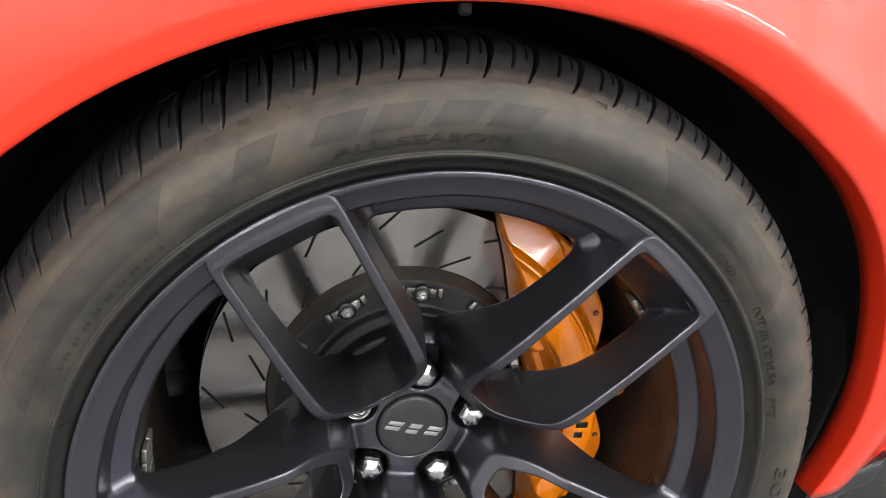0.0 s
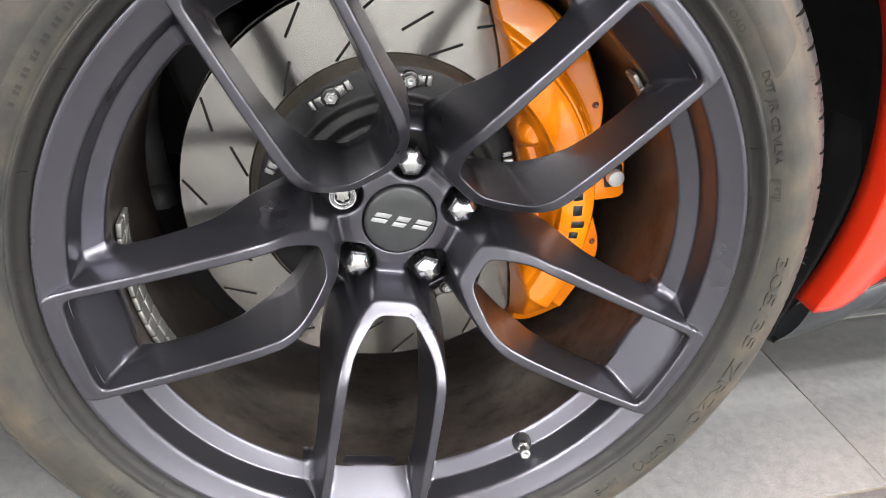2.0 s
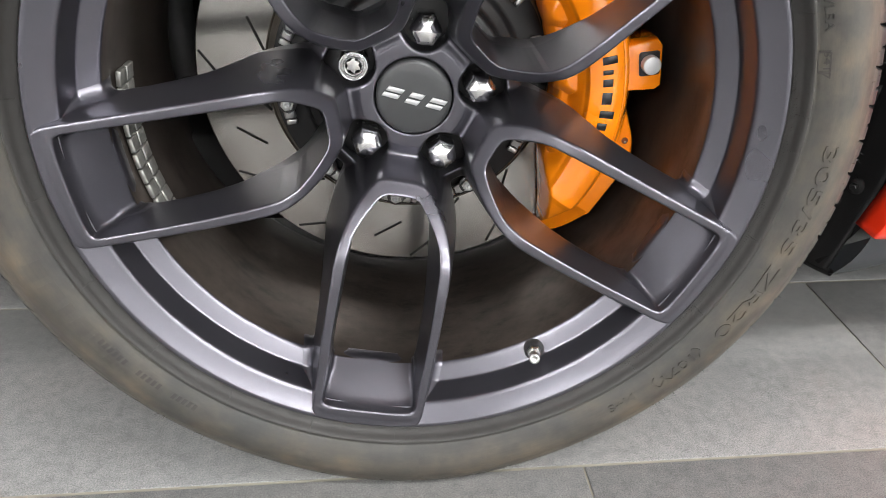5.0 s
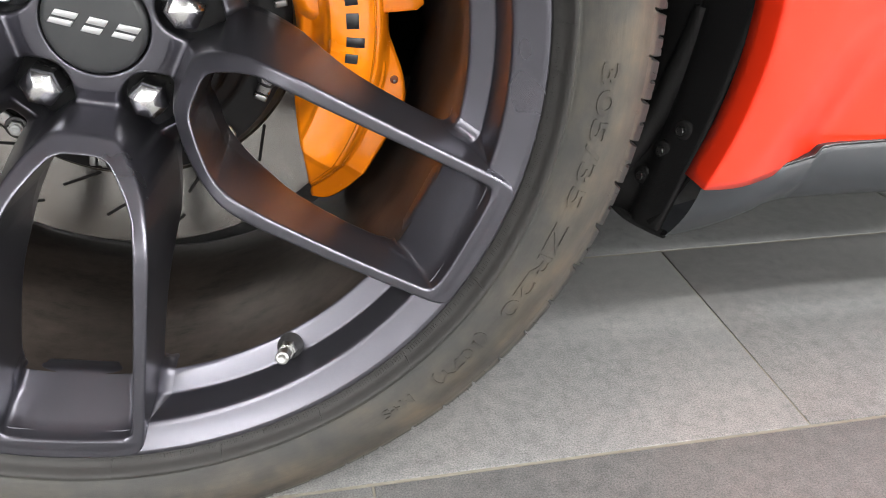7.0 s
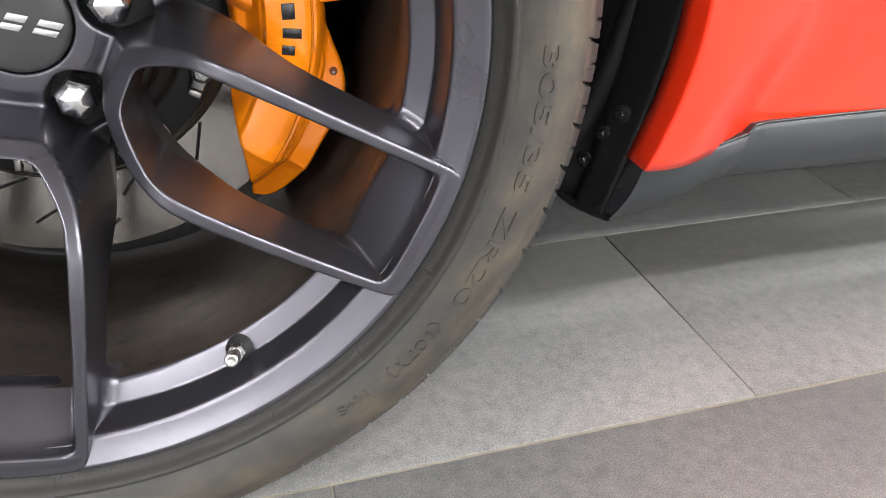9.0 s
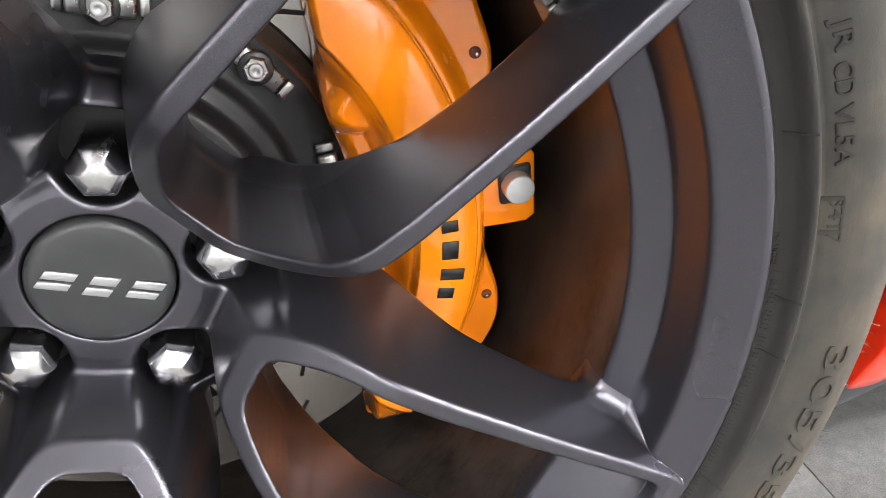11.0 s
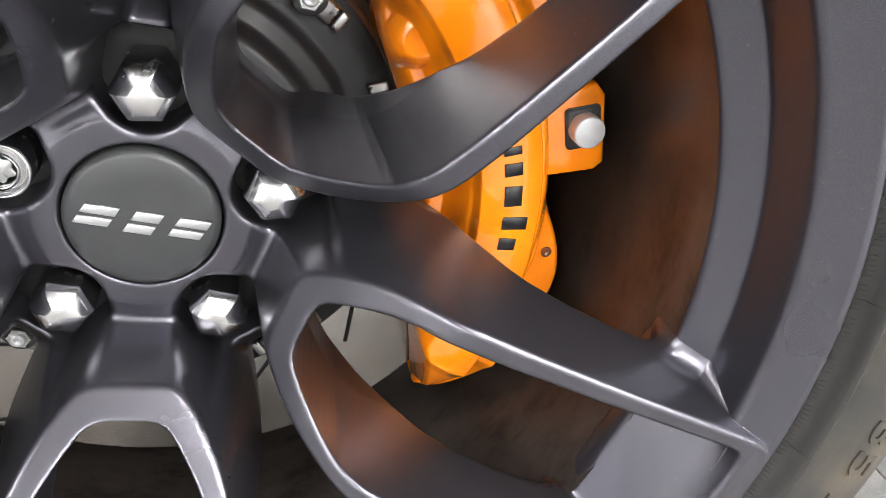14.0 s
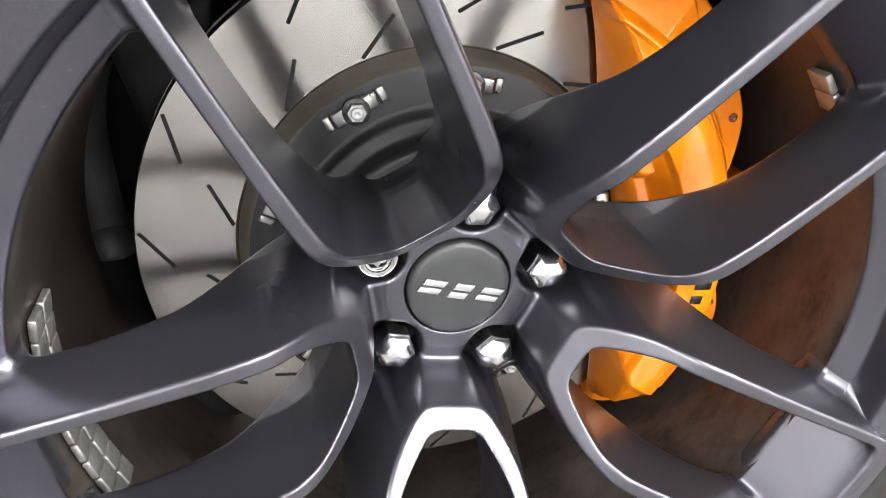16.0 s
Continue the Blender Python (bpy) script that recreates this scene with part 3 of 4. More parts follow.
for x0, x1, z0, z1 in ((-0.0285, -0.0095, -0.0046, 0.0050), (-0.0080, 0.0085, -0.0056, 0.0050), (0.0100, 0.0285, -0.0046, 0.0050)):
    for part_of in (0, 1):
        zc = z0 + (z1 - z0) * (0.56 if part_of else 0.0)
        zd = z0 + (z1 - z0) * (1.0 if part_of else 0.40)
        lean = 0.45
        badge_piece("badge", [(x0 + 0.003 + lean * zc, zc), (x1 - 0.002 + lean * zc, zc), (x1 - 0.002 + lean * zd, zd), (x0 + 0.003 + lean * zd, zd)])


def hex_nut():
    """A capped lug nut: six flats, a faceted domed crown and a round seat."""
    bm = bmesh.new()
    loops = []
    for r, y in ((0.0138, 0.0270), (0.0138, -0.0050), (0.0124, -0.0088), (0.0092, -0.0118), (0.0048, -0.0136), (0.0018, -0.0140)):
        loops.append([bm.verts.new((r * math.cos(a), y, r * math.sin(a))) for a in np.arange(6) * math.pi / 3])
    for a, b in zip(loops, loops[1:]):
        for i in range(6):
            bm.faces.new((a[i], a[(i + 1) % 6], b[(i + 1) % 6], b[i]))
    bm.faces.new(loops[-1])
    bmesh.ops.recalc_face_normals(bm, faces=bm.faces)
    bmesh.ops.bevel(bm, geom=[e for e in bm.edges if len(e.link_faces) == 2], offset=0.0007, segments=2, affect="EDGES", profile=0.5, clamp_overlap=True)
    me = bpy.data.meshes.new("lug_nut")
    bm.to_mesh(me)
    bm.free()
    me.set_sharp_from_angle(angle=radians(16))
    return me


nut_mesh = hex_nut()
for k in range(5):
    deg = 18 + 72 * k + SPIN
    if k == 2:      # the locking nut, open in the middle
        prof = [(0.0125, 0.027), (0.0125, -0.0045), (0.0120, -0.0056), (0.0112, -0.0058), (0.0108, -0.0050), (0.0106, -0.0015), (0.0090, -0.0010), (0.0090, -0.0060), (0.0080, -0.0068)]
        ob = part_mesh("lug_nut", lathe("lug_nut", prof, 48), M_CHROME, wheel, "chrome locking nut with a recessed key")
        star = []
        for i in range(72):
            a = 2 * math.pi * i / 72
            star.append((r_ := 0.0056 + 0.0008 * math.cos(6 * a), a))
        ob2 = part("lug_nut_core", prism([(r * math.cos(a), r * math.sin(a)) for r, a in star], 0.015, 0.0006), M_STEEL, wheel, "key pattern of the locking nut")
        ob2.matrix_local = facing(0.0575, deg, -0.0045)
        ob3 = part_mesh("lug_nut_ring", lathe("lug_nut_ring", [(0.0082, 0.004), (0.0080, -0.0068), (0.0072, -0.0068), (0.0066, -0.0050), (0.0064, 0.004)], 48), M_CHROME, wheel)
        ob3.matrix_local = facing(0.0575, deg, 0)
    else:
        ob = part_mesh("lug_nut", nut_mesh, M_CHROME, wheel, "chrome capped lug nut")
    ob.matrix_local = facing(0.0575, deg, -0.001, spin=17 * k + 8)

# valve in the step of the rim
valve = part_mesh("valve_stem", lathe("valve_stem", [(0.0095, 0.004), (0.0090, -0.002), (0.0062, -0.006), (0.0062, -0.008)], 32), M_BLACK, wheel, "black rubber valve grommet")
VALVE = Matrix.Translation(polar(0.2420, -63.5, -0.078)) @ Matrix.Rotation(radians(63.5), 4, "Y") @ Matrix.Rotation(radians(-22), 4, "Z")
valve.matrix_local = VALVE
for nm, prof, seg in (("valve_nut", [(0.0066, -0.006), (0.0066, -0.0115), (0.0058, -0.0125), (0.0, -0.0125)], 6),
                      ("valve_tube", [(0.0040, -0.012), (0.0040, -0.019), (0.0036, -0.0195)], 24),
                      ("valve_cap", [(0.0047, -0.0185), (0.0049, -0.019), (0.0049, -0.027), (0.0043, -0.0285), (0.0022, -0.0285), (0.0018, -0.0275), (0.0, -0.0275)], 24)):
    ob = part_mesh(nm, lathe(nm, prof, seg), M_STEEL, wheel, "bright metal valve part", smooth=seg > 8)
    ob.matrix_local = VALVE

# stick-on balance weights inside the barrel
def weights(deg0, count, rows, y0, width):
    for j in range(rows):
        for i in range(count):
            d = deg0 + i * 3.4
            ob = part("balance_weight", bevel_box(0.0045, width, 0.0128, 0.0012), M_WEIGHT, wheel, "dull grey stick-on balance weight")
            ob.matrix_local = facing(0.2302, d, y0 + j * (width + 0.002))


weights(173.0, 10, 2, -0.040, 0.0155)
weights(32.6, 2, 1, -0.050, 0.0165)

# tyre: a turned section with lateral grooves cut into the shoulder, pressed flat where it stands
SIDE = [(0.2640, -0.092), (0.2722, -0.1015), (0.2765, -0.1065), (0.2800, -0.1088), (0.2830, -0.1120), (0.2850, -0.1160), (0.2864, -0.1180), (0.2880, -0.1187), (0.2890, -0.1182), (0.2897, -0.1168),
        (0.2912, -0.1170), (0.2930, -0.1184), (0.2975, -0.1210), (0.3040, -0.1236), (0.3110, -0.1246), (0.3180, -0.1234), (0.3250, -0.1202), (0.3310, -0.1160),
        (0.3350, -0.1128), (0.3372, -0.1106)]
TREAD = [(0.3372, -0.1106), (0.3400, -0.1080), (0.3440, -0.1042), (0.3485, -0.0995), (0.3525, -0.0942), (0.3560, -0.0873), (0.3585, -0.0786), (0.3600, -0.0680),
         (0.3610, -0.0560), (0.3618, -0.0400), (0.3625, -0.0100), (0.3628, 0.0300)]
BLOCKS = 72


def squash(v):
    """Presses what would stand below the floor flat, and bulges the wall above it."""
    s, c = math.sin(radians(CAMBER)), math.cos(radians(CAMBER))
    w = -v[:, 1] * s + v[:, 2] * c + HUB_Z
    sink = np.maximum(0.0006 - w, 0)
    v[:, 2] += sink
    near = np.clip((0.075 - w) / 0.075, 0, 1) ** 2 * np.exp(-(v[:, 0] / 0.16) ** 2)
    v[:, 1] += np.where(v[:, 1] < 0.03, -1, 1) * 0.006 * near * (np.abs(v[:, 1] - 0.03) > 0.09)
    return v


def ring_grid(name, profile, ang, closed=True):
    seg, n = len(ang), profile[0].shape[1]
    r, y = profile
    v = np.stack([r * np.cos(ang)[:, None], y, r * np.sin(ang)[:, None]], -1).reshape(-1, 3)
    i, j = np.meshgrid(np.arange(seg), np.arange(n - 1), indexing="ij")
    a, b = i * n + j, ((i + 1) % seg) * n + j
    return from_lists(name, squash(v), np.stack([a, b, b + 1, a + 1], -1).reshape(-1, 4))


side = smooth_line(SIDE, 4)
ang = np.linspace(0, 2 * np.pi, 540, endpoint=False)
tyre = part_mesh("tyre", ring_grid("tyre", (np.broadcast_to(side[:, 0], (540, len(side))), np.broadcast_to(side[:, 1], (540, len(side)))), ang), M_TYRE, wheel, "dusty low-profile tyre sidewall")
back = smooth_line([(r, 0.06 - y) for r, y in SIDE[::-1]], 2)
half = smooth_line(TREAD, 6)
mirror = np.stack([half[::-1, 0], 0.06 - half[::-1, 1]], 1)[1::4]
line = np.vstack([half, mirror, back])
seg = BLOCKS * 48
ang = np.linspace(0, 2 * np.pi, seg, endpoint=False)
phase = (ang * BLOCKS / (2 * np.pi) + 0.09 * np.sin(7 * ang) + 0.06 * np.sin(11 * ang + 1))[:, None]
across = np.minimum(np.arange(len(line)) / (len(half) - 1), 1.5)[None]
pitch = 2 * np.pi * 0.36 / BLOCKS
lean = 0.34 * np.sin(across * 2.2)
main = np.abs((phase + lean + 0.5) % 1 - 0.5) * pitch
cut = 0.0090 * np.clip((0.0003 + 0.0025 * np.clip(across * 1.5, 0, 1) - main) / 0.0007 + 0.5, 0, 1) * np.clip(across / 0.10, 0, 1)
for off, start, half_width in ((0.02, 0.20, 0.0009), (0.28, 0.34, 0.0005)):
    sipe = np.abs((phase + lean + off) % 1 - 0.5) * pitch
    cut = np.maximum(cut, 0.0045 * np.clip((across - start) / 0.05, 0, 1) * (across < 0.85) * np.clip((half_width - sipe) / 0.0005 + 0.5, 0, 1))
for y0 in (-0.022, 0.03):
    cut = np.maximum(cut, 0.007 * np.clip((0.005 - np.abs(line[None, :, 1] - y0)) / 0.001 + 0.5, 0, 1))
cut = cut * (np.arange(len(line)) < len(half) + len(mirror))[None]
norm_r = np.clip((line[:, 0] - 0.325) / 0.03, 0.25, 1)[None]
tread = part_mesh("tread", ring_grid("tread", (line[None, :, 0] - cut * norm_r, line[None, :, 1] + cut * (1 - norm_r) + 0 * phase), ang), M_TREAD, wheel, "black tread with lateral grooves")
tread.data.set_sharp_from_angle(angle=radians(32))


# sidewall: raised writing, plain raised shapes, vent ribs and rubber hairs, all laid on the wall's curve
def wall_y(r):
    return np.interp(r, side[:, 0], side[:, 1])


def lay(points, lift):
    """Takes (turn in degrees, radius, height over the wall) to the wheel's frame."""
    p = np.asarray(points, float)
    a = np.radians(p[:, 0])
    v = np.stack([p[:, 1] * np.cos(a), wall_y(p[:, 1]) - lift - p[:, 2], p[:, 1] * np.sin(a)], -1)
    return squash(v)


def lettering(text, deg, r, cap, span, material=None):
    """Writing that runs clockwise round the wheel, its tops outwards, over span degrees."""
    cu = bpy.data.curves.new("lettering", "FONT")
    cu.body, cu.size, cu.extrude, cu.offset = text, 1.0, 0.5, 0.004
    temp = new("lettering", cu)
    bpy.context.view_layer.update()
    me = bpy.data.meshes.new_from_object(temp.evaluated_get(bpy.context.evaluated_depsgraph_get()))
    bpy.data.objects.remove(temp)
    bpy.data.curves.remove(cu)
    co = np.empty(len(me.vertices) * 3, np.float32)
    me.vertices.foreach_get("co", co)
    co = co.reshape(-1, 3)
    x0, x1 = co[:, 0].min(), co[:, 0].max()
    pts = np.stack([deg - (co[:, 0] - x0) / (x1 - x0) * span, r + co[:, 1] / 0.70 * cap, np.where(co[:, 2] > 0, 0.00095 if cap > 0.005 else 0.00045, -0.0004)], -1)
    me.vertices.foreach_set("co", lay(pts, 0.0).astype(np.float32).ravel())
    me.update()
    return part_mesh("lettering", me, material or M_LETTER, wheel, "raised rubber lettering reading " + text, smooth=False)


def raised(name, quads, height, material, label):
    """Plain raised patches, each given by (turn0, turn1, r0, r1, slant in degrees)."""
    v, f = [], []
    for d0, d1, r0, r1, slant in quads:
        n, rows = max(2, int(abs(d1 - d0) / 1.0) + 1), max(2, int((r1 - r0) / 0.002) + 1)
        b, w = len(v), rows + 2
        for t in np.linspace(0, 1, n):
            line = [(0.0, -0.0006)] + [(k, height) for k in np.linspace(0, 1, rows)] + [(1.0, -0.0006)]
            v += [(d0 + (d1 - d0) * t - slant * k, r0 + (r1 - r0) * k, h) for k, h in line]
        f += [(b + i * w + k, b + i * w + k + 1, b + (i + 1) * w + k + 1, b + (i + 1) * w + k) for i in range(n - 1) for k in range(w - 1)]
        for q in (b, b + (n - 1) * w):
            f += [(q, q + k, q + k + 1, q + w - 1) for k in range(1, w - 2)]
    ob = part_mesh(name, from_lists(name, lay(v, 0.0), f), material, wheel, label)
    ob.data.set_sharp_from_angle(angle=radians(30))
    return ob


lettering("ALL SEASON", 104.4, 0.2966, 0.0068, 22.6)
lettering("305/35 ZR20", -0.2, 0.3035, 0.0098, 34.2, M_PRINT)
lettering("(107Y)", -37.6, 0.3030, 0.0074, 9.8, M_PRINT)
lettering("M+S", -51.0, 0.3010, 0.0064, 4.8, M_PRINT)
lettering("TWI", 113.2, 0.3345, 0.0035, 1.5)
lettering("TWI", 71.6, 0.3345, 0.0035, 1.5)
for d0, d1 in ((116.4, 111.6), (106.8, 101.2), (99.6, 94.4), (92.3, 87.0), (85.4, 79.8)):
    raised("sidewall_mark", [(d0, d1, 0.3088, 0.3245, 2.2)], 0.00030, M_MARK, "plain raised block on the tyre wall")
raised("small_print", [(d, d - 0.26, 0.2792, 0.2816, 0.0) for d in np.arange(6.4, -96.0, -0.46) if int(d * 13) % 7]
       + [(d, d - 0.5, 0.3040, 0.3075, 0.1) for d in np.arange(48.0, 38.0, -0.8)] + [(d, d - 0.5, 0.2960, 0.2995, 0.1) for d in np.arange(150.0, 128.0, -0.8) if int(d * 5) % 3]
       + [(d, d - 0.6, 0.3000, 0.3050, 0.1) for d in np.arange(232.0, 212.0, -0.95) if int(d * 9) % 4], 0.00032, M_LETTER, "small raised print too fine to read")["kind"] = "stuff"
lettering("DOT", 31.8, 0.2958, 0.0052, 3.5)
lettering("JR", 27.4, 0.2950, 0.0052, 2.4)
lettering("CD", 24.2, 0.2942, 0.0052, 2.5)
lettering("VL5A", 21.1, 0.2938, 0.0052, 4.9)
raised("sidewall_patch", [(58.0, 30.0, 0.3030, 0.3290, -3.0)], 0.00014, M_MARK, "smooth darker moulded field on the tyre wall")
raised("sidewall_patch", [(156.0, 127.0, 0.3060, 0.3290, 4.0)], 0.00014, M_MARK, "smooth darker moulded field on the tyre wall")
raised("date_mark", [(13.6, 13.2, 0.2906, 0.2972, 0.0), (10.6, 10.2, 0.2906, 0.2972, 0.0), (13.4, 10.4, 0.2968, 0.2976, 0.0), (13.4, 10.4, 0.2900, 0.2908, 0.0),
                     ], 0.00035, M_LETTER, "raised frame round the date mark")
lettering("3417", 13.4, 0.2932, 0.0046, 3.9)
lettering("DANGER", 10.2, 0.2775, 0.0026, 3.3)
lettering("LOAD", 43.6, 0.2935, 0.0046, 4.6)
for d0, d1 in ((-163.0, -160.2), (-159.2, -156.0), (-155.0, -153.6), (-152.4, -149.6), (-148.8, -146.0), (-145.2, -143.6)):
    raised("sidewall_mark", [(d1, d0, 0.2985, 0.3120, 0.0)], 0.00022, M_PRINT, "plain raised block on the tyre wall")
raised("vent_rib", [(d, d - 0.14, 0.2800, 0.2876, 0.1) for d in np.arange(4, 360, 15.4)], 0.0007, M_LETTER, "fine moulded ribs")["kind"] = "stuff"


def hairs():
    """Short rubber hairs that the mould left on the shoulder."""
    rng = np.random.RandomState(4)
    v, f = [], []
    for n in range(150):
        deg, r = rng.uniform(0, 360), rng.choice([0.3340, 0.3395, 0.3450])
        y = float(np.interp(r, np.r_[side[:, 0], half[:, 0]], np.r_[side[:, 1], half[:, 1]]))
        base_p = polar(r, deg, y)
        out = (polar(1.0, deg + rng.uniform(-30, 30), -rng.uniform(0.1, 0.9))).normalized()
        tip = base_p + out * rng.uniform(0.002, 0.006)
        w = Vector((0.00022, 0, 0))
        b = len(v)
        v += [tuple(base_p - w), tuple(base_p + w), tuple(base_p + Vector((0, 0.0004, 0.0004))), tuple(tip)]
        f += [(b, b + 1, b + 3), (b + 1, b + 2, b + 3), (b + 2, b, b + 3)]
    return part_mesh("rubber_hairs", from_lists("rubber_hairs", v, f), M_TREAD, wheel, "fine moulding hairs", smooth=False)


tagged(hairs(), kind="stuff")

# brake disc: two turned faces with slots, a black hat and bobbins
DISC_Y, DISC_R, DISC_IN = 0.064, 0.1975, 0.1300
disc = part_mesh("brake_disc", lathe("brake_disc", [(DISC_IN, DISC_Y + 0.034), (DISC_IN, DISC_Y + 0.006), (DISC_IN + 0.0015, DISC_Y + 0.005), (DISC_IN + 0.004, DISC_Y + 0.001), (DISC_IN + 0.005, DISC_Y), (DISC_R - 0.001, DISC_Y), (DISC_R, DISC_Y + 0.001),
                                                    (DISC_R, DISC_Y + 0.012), (DISC_R - 0.006, DISC_Y + 0.012), (DISC_R - 0.006, DISC_Y + 0.022), (DISC_R, DISC_Y + 0.022), (DISC_R, DISC_Y + 0.034), (DISC_IN, DISC_Y + 0.034)], 240),
                 M_DISC, car, "turned iron brake disc with slots")
disc.data.set_sharp_from_angle(angle=radians(30))
disc.matrix_world = WHEEL
HAT = [(0.030, 0.022), (0.060, 0.022), (0.082, 0.0225), (0.0850, 0.0240), (0.0865, 0.028), (0.0875, 0.035), (0.0900, 0.0375), (0.0955, 0.0385), (0.0985, 0.0410), (0.1000, 0.0455), (0.1040, 0.0470),
       (0.1240, 0.0475), (0.1262, 0.0485), (0.1270, 0.0510), (0.1270, 0.075)]
part_mesh("disc_hat", lathe("disc_hat", HAT[:-2], 160), M_HAT, disc, "black disc hat")
part_mesh("hat_edge", lathe("hat_edge", [HAT[-3], (0.1268, 0.0492), (0.1280, 0.0515), (0.1290, 0.0600), (0.1330, 0.0645), (0.1330, 0.075)], 160), M_RUST, disc, "bare iron edge round the disc hat")


def slot_mesh():
    bm = bevel_box(0.0325, 0.0012, 0.0026, 0.0005, 1)
    me = bpy.data.meshes.new("slot")
    bm.to_mesh(me)
    bm.free()
    return me


# no slot is cut: thin black bars on the face give their shaded depth
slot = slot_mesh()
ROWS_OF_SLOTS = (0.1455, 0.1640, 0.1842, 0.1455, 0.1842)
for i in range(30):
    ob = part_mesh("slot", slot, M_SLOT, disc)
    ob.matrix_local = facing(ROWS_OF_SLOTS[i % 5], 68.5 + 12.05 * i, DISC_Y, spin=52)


def bobbin(deg):
    plate = part("bobbin", bevel_box(0.0105, 0.004, 0.030, 0.0016), M_STEEL, disc, "bright steel disc bobbin clip")
    plate.matrix_local = facing(0.1165, deg, 0.0430)
    for s in (-1, 1):
        ob = part("bobbin_wing", bevel_box(0.0100, 0.003, 0.0052, 0.0012), M_STEEL, disc)
        ob.matrix_local = facing(0.1165, deg, 0.0445) @ Matrix.Translation((0, 0, s * 0.0185))
    for nm, prof, seg, mt in (("washer", [(0.0086, 0.003), (0.0086, -0.0004), (0.0080, -0.0008), (0.0, -0.0008)], 32, M_BOLT), ("bobbin_nut", [(0.0066, 0.004), (0.0066, -0.0026), (0.0058, -0.0036), (0.0038, -0.0036)], 6, M_STEEL),
                              ("stud", [(0.0038, 0.002), (0.0038, -0.0054), (0.0032, -0.0060), (0.0014, -0.0060), (0.0010, -0.0052), (0.0, -0.0052)], 24, M_ZINC)):
        ob = part_mesh(nm, lathe(nm, prof, seg), mt, disc, smooth=seg > 8)
        ob.matrix_local = facing(0.1160, deg, 0.0408)


for i in range(10):
    bobbin(36 * i + 10)

# caliper: a stepped face with a raised band, piston swells and a body that reaches over the disc's edge
CAL_OUT = [(-50.5, 0.205), (-46, 0.2140), (-30, 0.2135), (-20, 0.2170), (-14, 0.2120), (-7, 0.1990), (-2, 0.1945), (14, 0.1960), (17, 0.2010), (25, 0.2140), (31, 0.2180), (41, 0.2250), (46, 0.2255), (60, 0.2235), (66, 0.2130)]
CAL_IN = [(-50.5, 0.203), (-46, 0.1850), (-38, 0.1600), (-30, 0.1420), (-22, 0.1340), (-12, 0.1300), (0, 0.1275), (8, 0.1260), (20, 0.1260), (31, 0.1290), (40, 0.1425), (48, 0.1570), (59, 0.1860), (66, 0.2120)]
SWELLS = [(0.1440, 29.0, 0.0190), (0.1440, 4.0, 0.0190), (0.1450, -20.0, 0.0175)]
LEAF = smooth_line([(-50, 0.183), (-34, 0.1835), (-24, 0.187), (-17, 0.1945), (-11, 0.1945), (-6, 0.1885), (-1, 0.184), (15, 0.184), (20, 0.1885), (25, 0.1932), (28.5, 0.1922), (31.5, 0.1872), (36, 0.1885), (40, 0.1945), (44, 0.206), (52, 0.222), (66, 0.23)], 6)


def caliper_face(r, deg):
    """Depth of the caliper's outer face."""
    flat = np.interp(deg, [-50.5, -38, -36, 50, 52, 66], [0.034, 0.006, 0.0, 0.0, 0.004, 0.030])
    b0, b1 = 0.1520, 0.1815

    def step(x, a, b):
        t = np.clip((x - a) / (b - a), 0, 1)
        return t * t * (3 - 2 * t)

    y = 0.030 - 0.012 * step(r, 0.124, 0.134) - 0.020 * step(r, 0.139, b0 - 0.002)
    for cr, cd, size in SWELLS:
        d = np.sqrt((r - cr) ** 2 + (np.radians(deg - cd) * cr) ** 2)
        y = np.minimum(y, 0.030 - 0.022 * (1 - step(d, size - 0.012, size + 0.006)))
    y = np.where(r > 0.165, 0.017 + 0 * r - 0.017 * (1 - step(r, b1 + 0.004, b1 + 0.016)), y)
    edge = np.interp(deg, LEAF[:, 0], LEAF[:, 1])
    y = np.where(r > 0.165, np.minimum(y, 0.017 - (0.0085 - 0.12 * np.maximum(r - b1, 0)) * (1 - step(r, edge - 0.0016, edge + 0.0016))), y)
    band = step(r, b0 - 0.0028, b0) * (1 - step(r, b1, b1 + 0.0028))
    crown = -0.0125 + 60.0 * (r - 0.1668) ** 2 * 0.25
    return y * (1 - band) + crown * band + flat


def caliper_body():
    degs = np.linspace(66, -50.5, 380)
    rs = np.linspace(0, 1, 190)
    bm_v, n = [], 0
    lo, hi = smooth_line(CAL_IN, 6), smooth_line(CAL_OUT, 6)
    for d in degs:
        a, b = np.interp(d, lo[:, 0], lo[:, 1]), np.interp(d, hi[:, 0], hi[:, 1])
        r = a + (b - a) * rs
        y = caliper_face(r, d)
        edge = np.minimum(rs, 1 - rs) * (b - a)
        y = y + 0.0035 * np.clip(1 - edge / 0.0035, 0, 1) ** 2
        row = [(a, 0.058)] + list(zip(r, y)) + [(b, 0.112), (a + 0.6 * (b - a), 0.118), (a + 0.6 * (b - a), 0.058)]
        n = len(row)
        bm_v += [tuple(polar(rr, d, yy)) for rr, yy in row]
    f = [(i * n + j, i * n + (j + 1) % n, (i + 1) * n + (j + 1) % n, (i + 1) * n + j) for i in range(len(degs) - 1) for j in range(n)]
    me = from_lists("brake_caliper", bm_v, f)
    bm = bmesh.new()
    bm.from_mesh(me)
    bm.verts.ensure_lookup_table()
    bm.faces.new([bm.verts[j] for j in range(n)])
    bm.faces.new([bm.verts[(len(degs) - 1) * n + j] for j in range(n)])
    bmesh.ops.recalc_face_normals(bm, faces=bm.faces)
    return bm


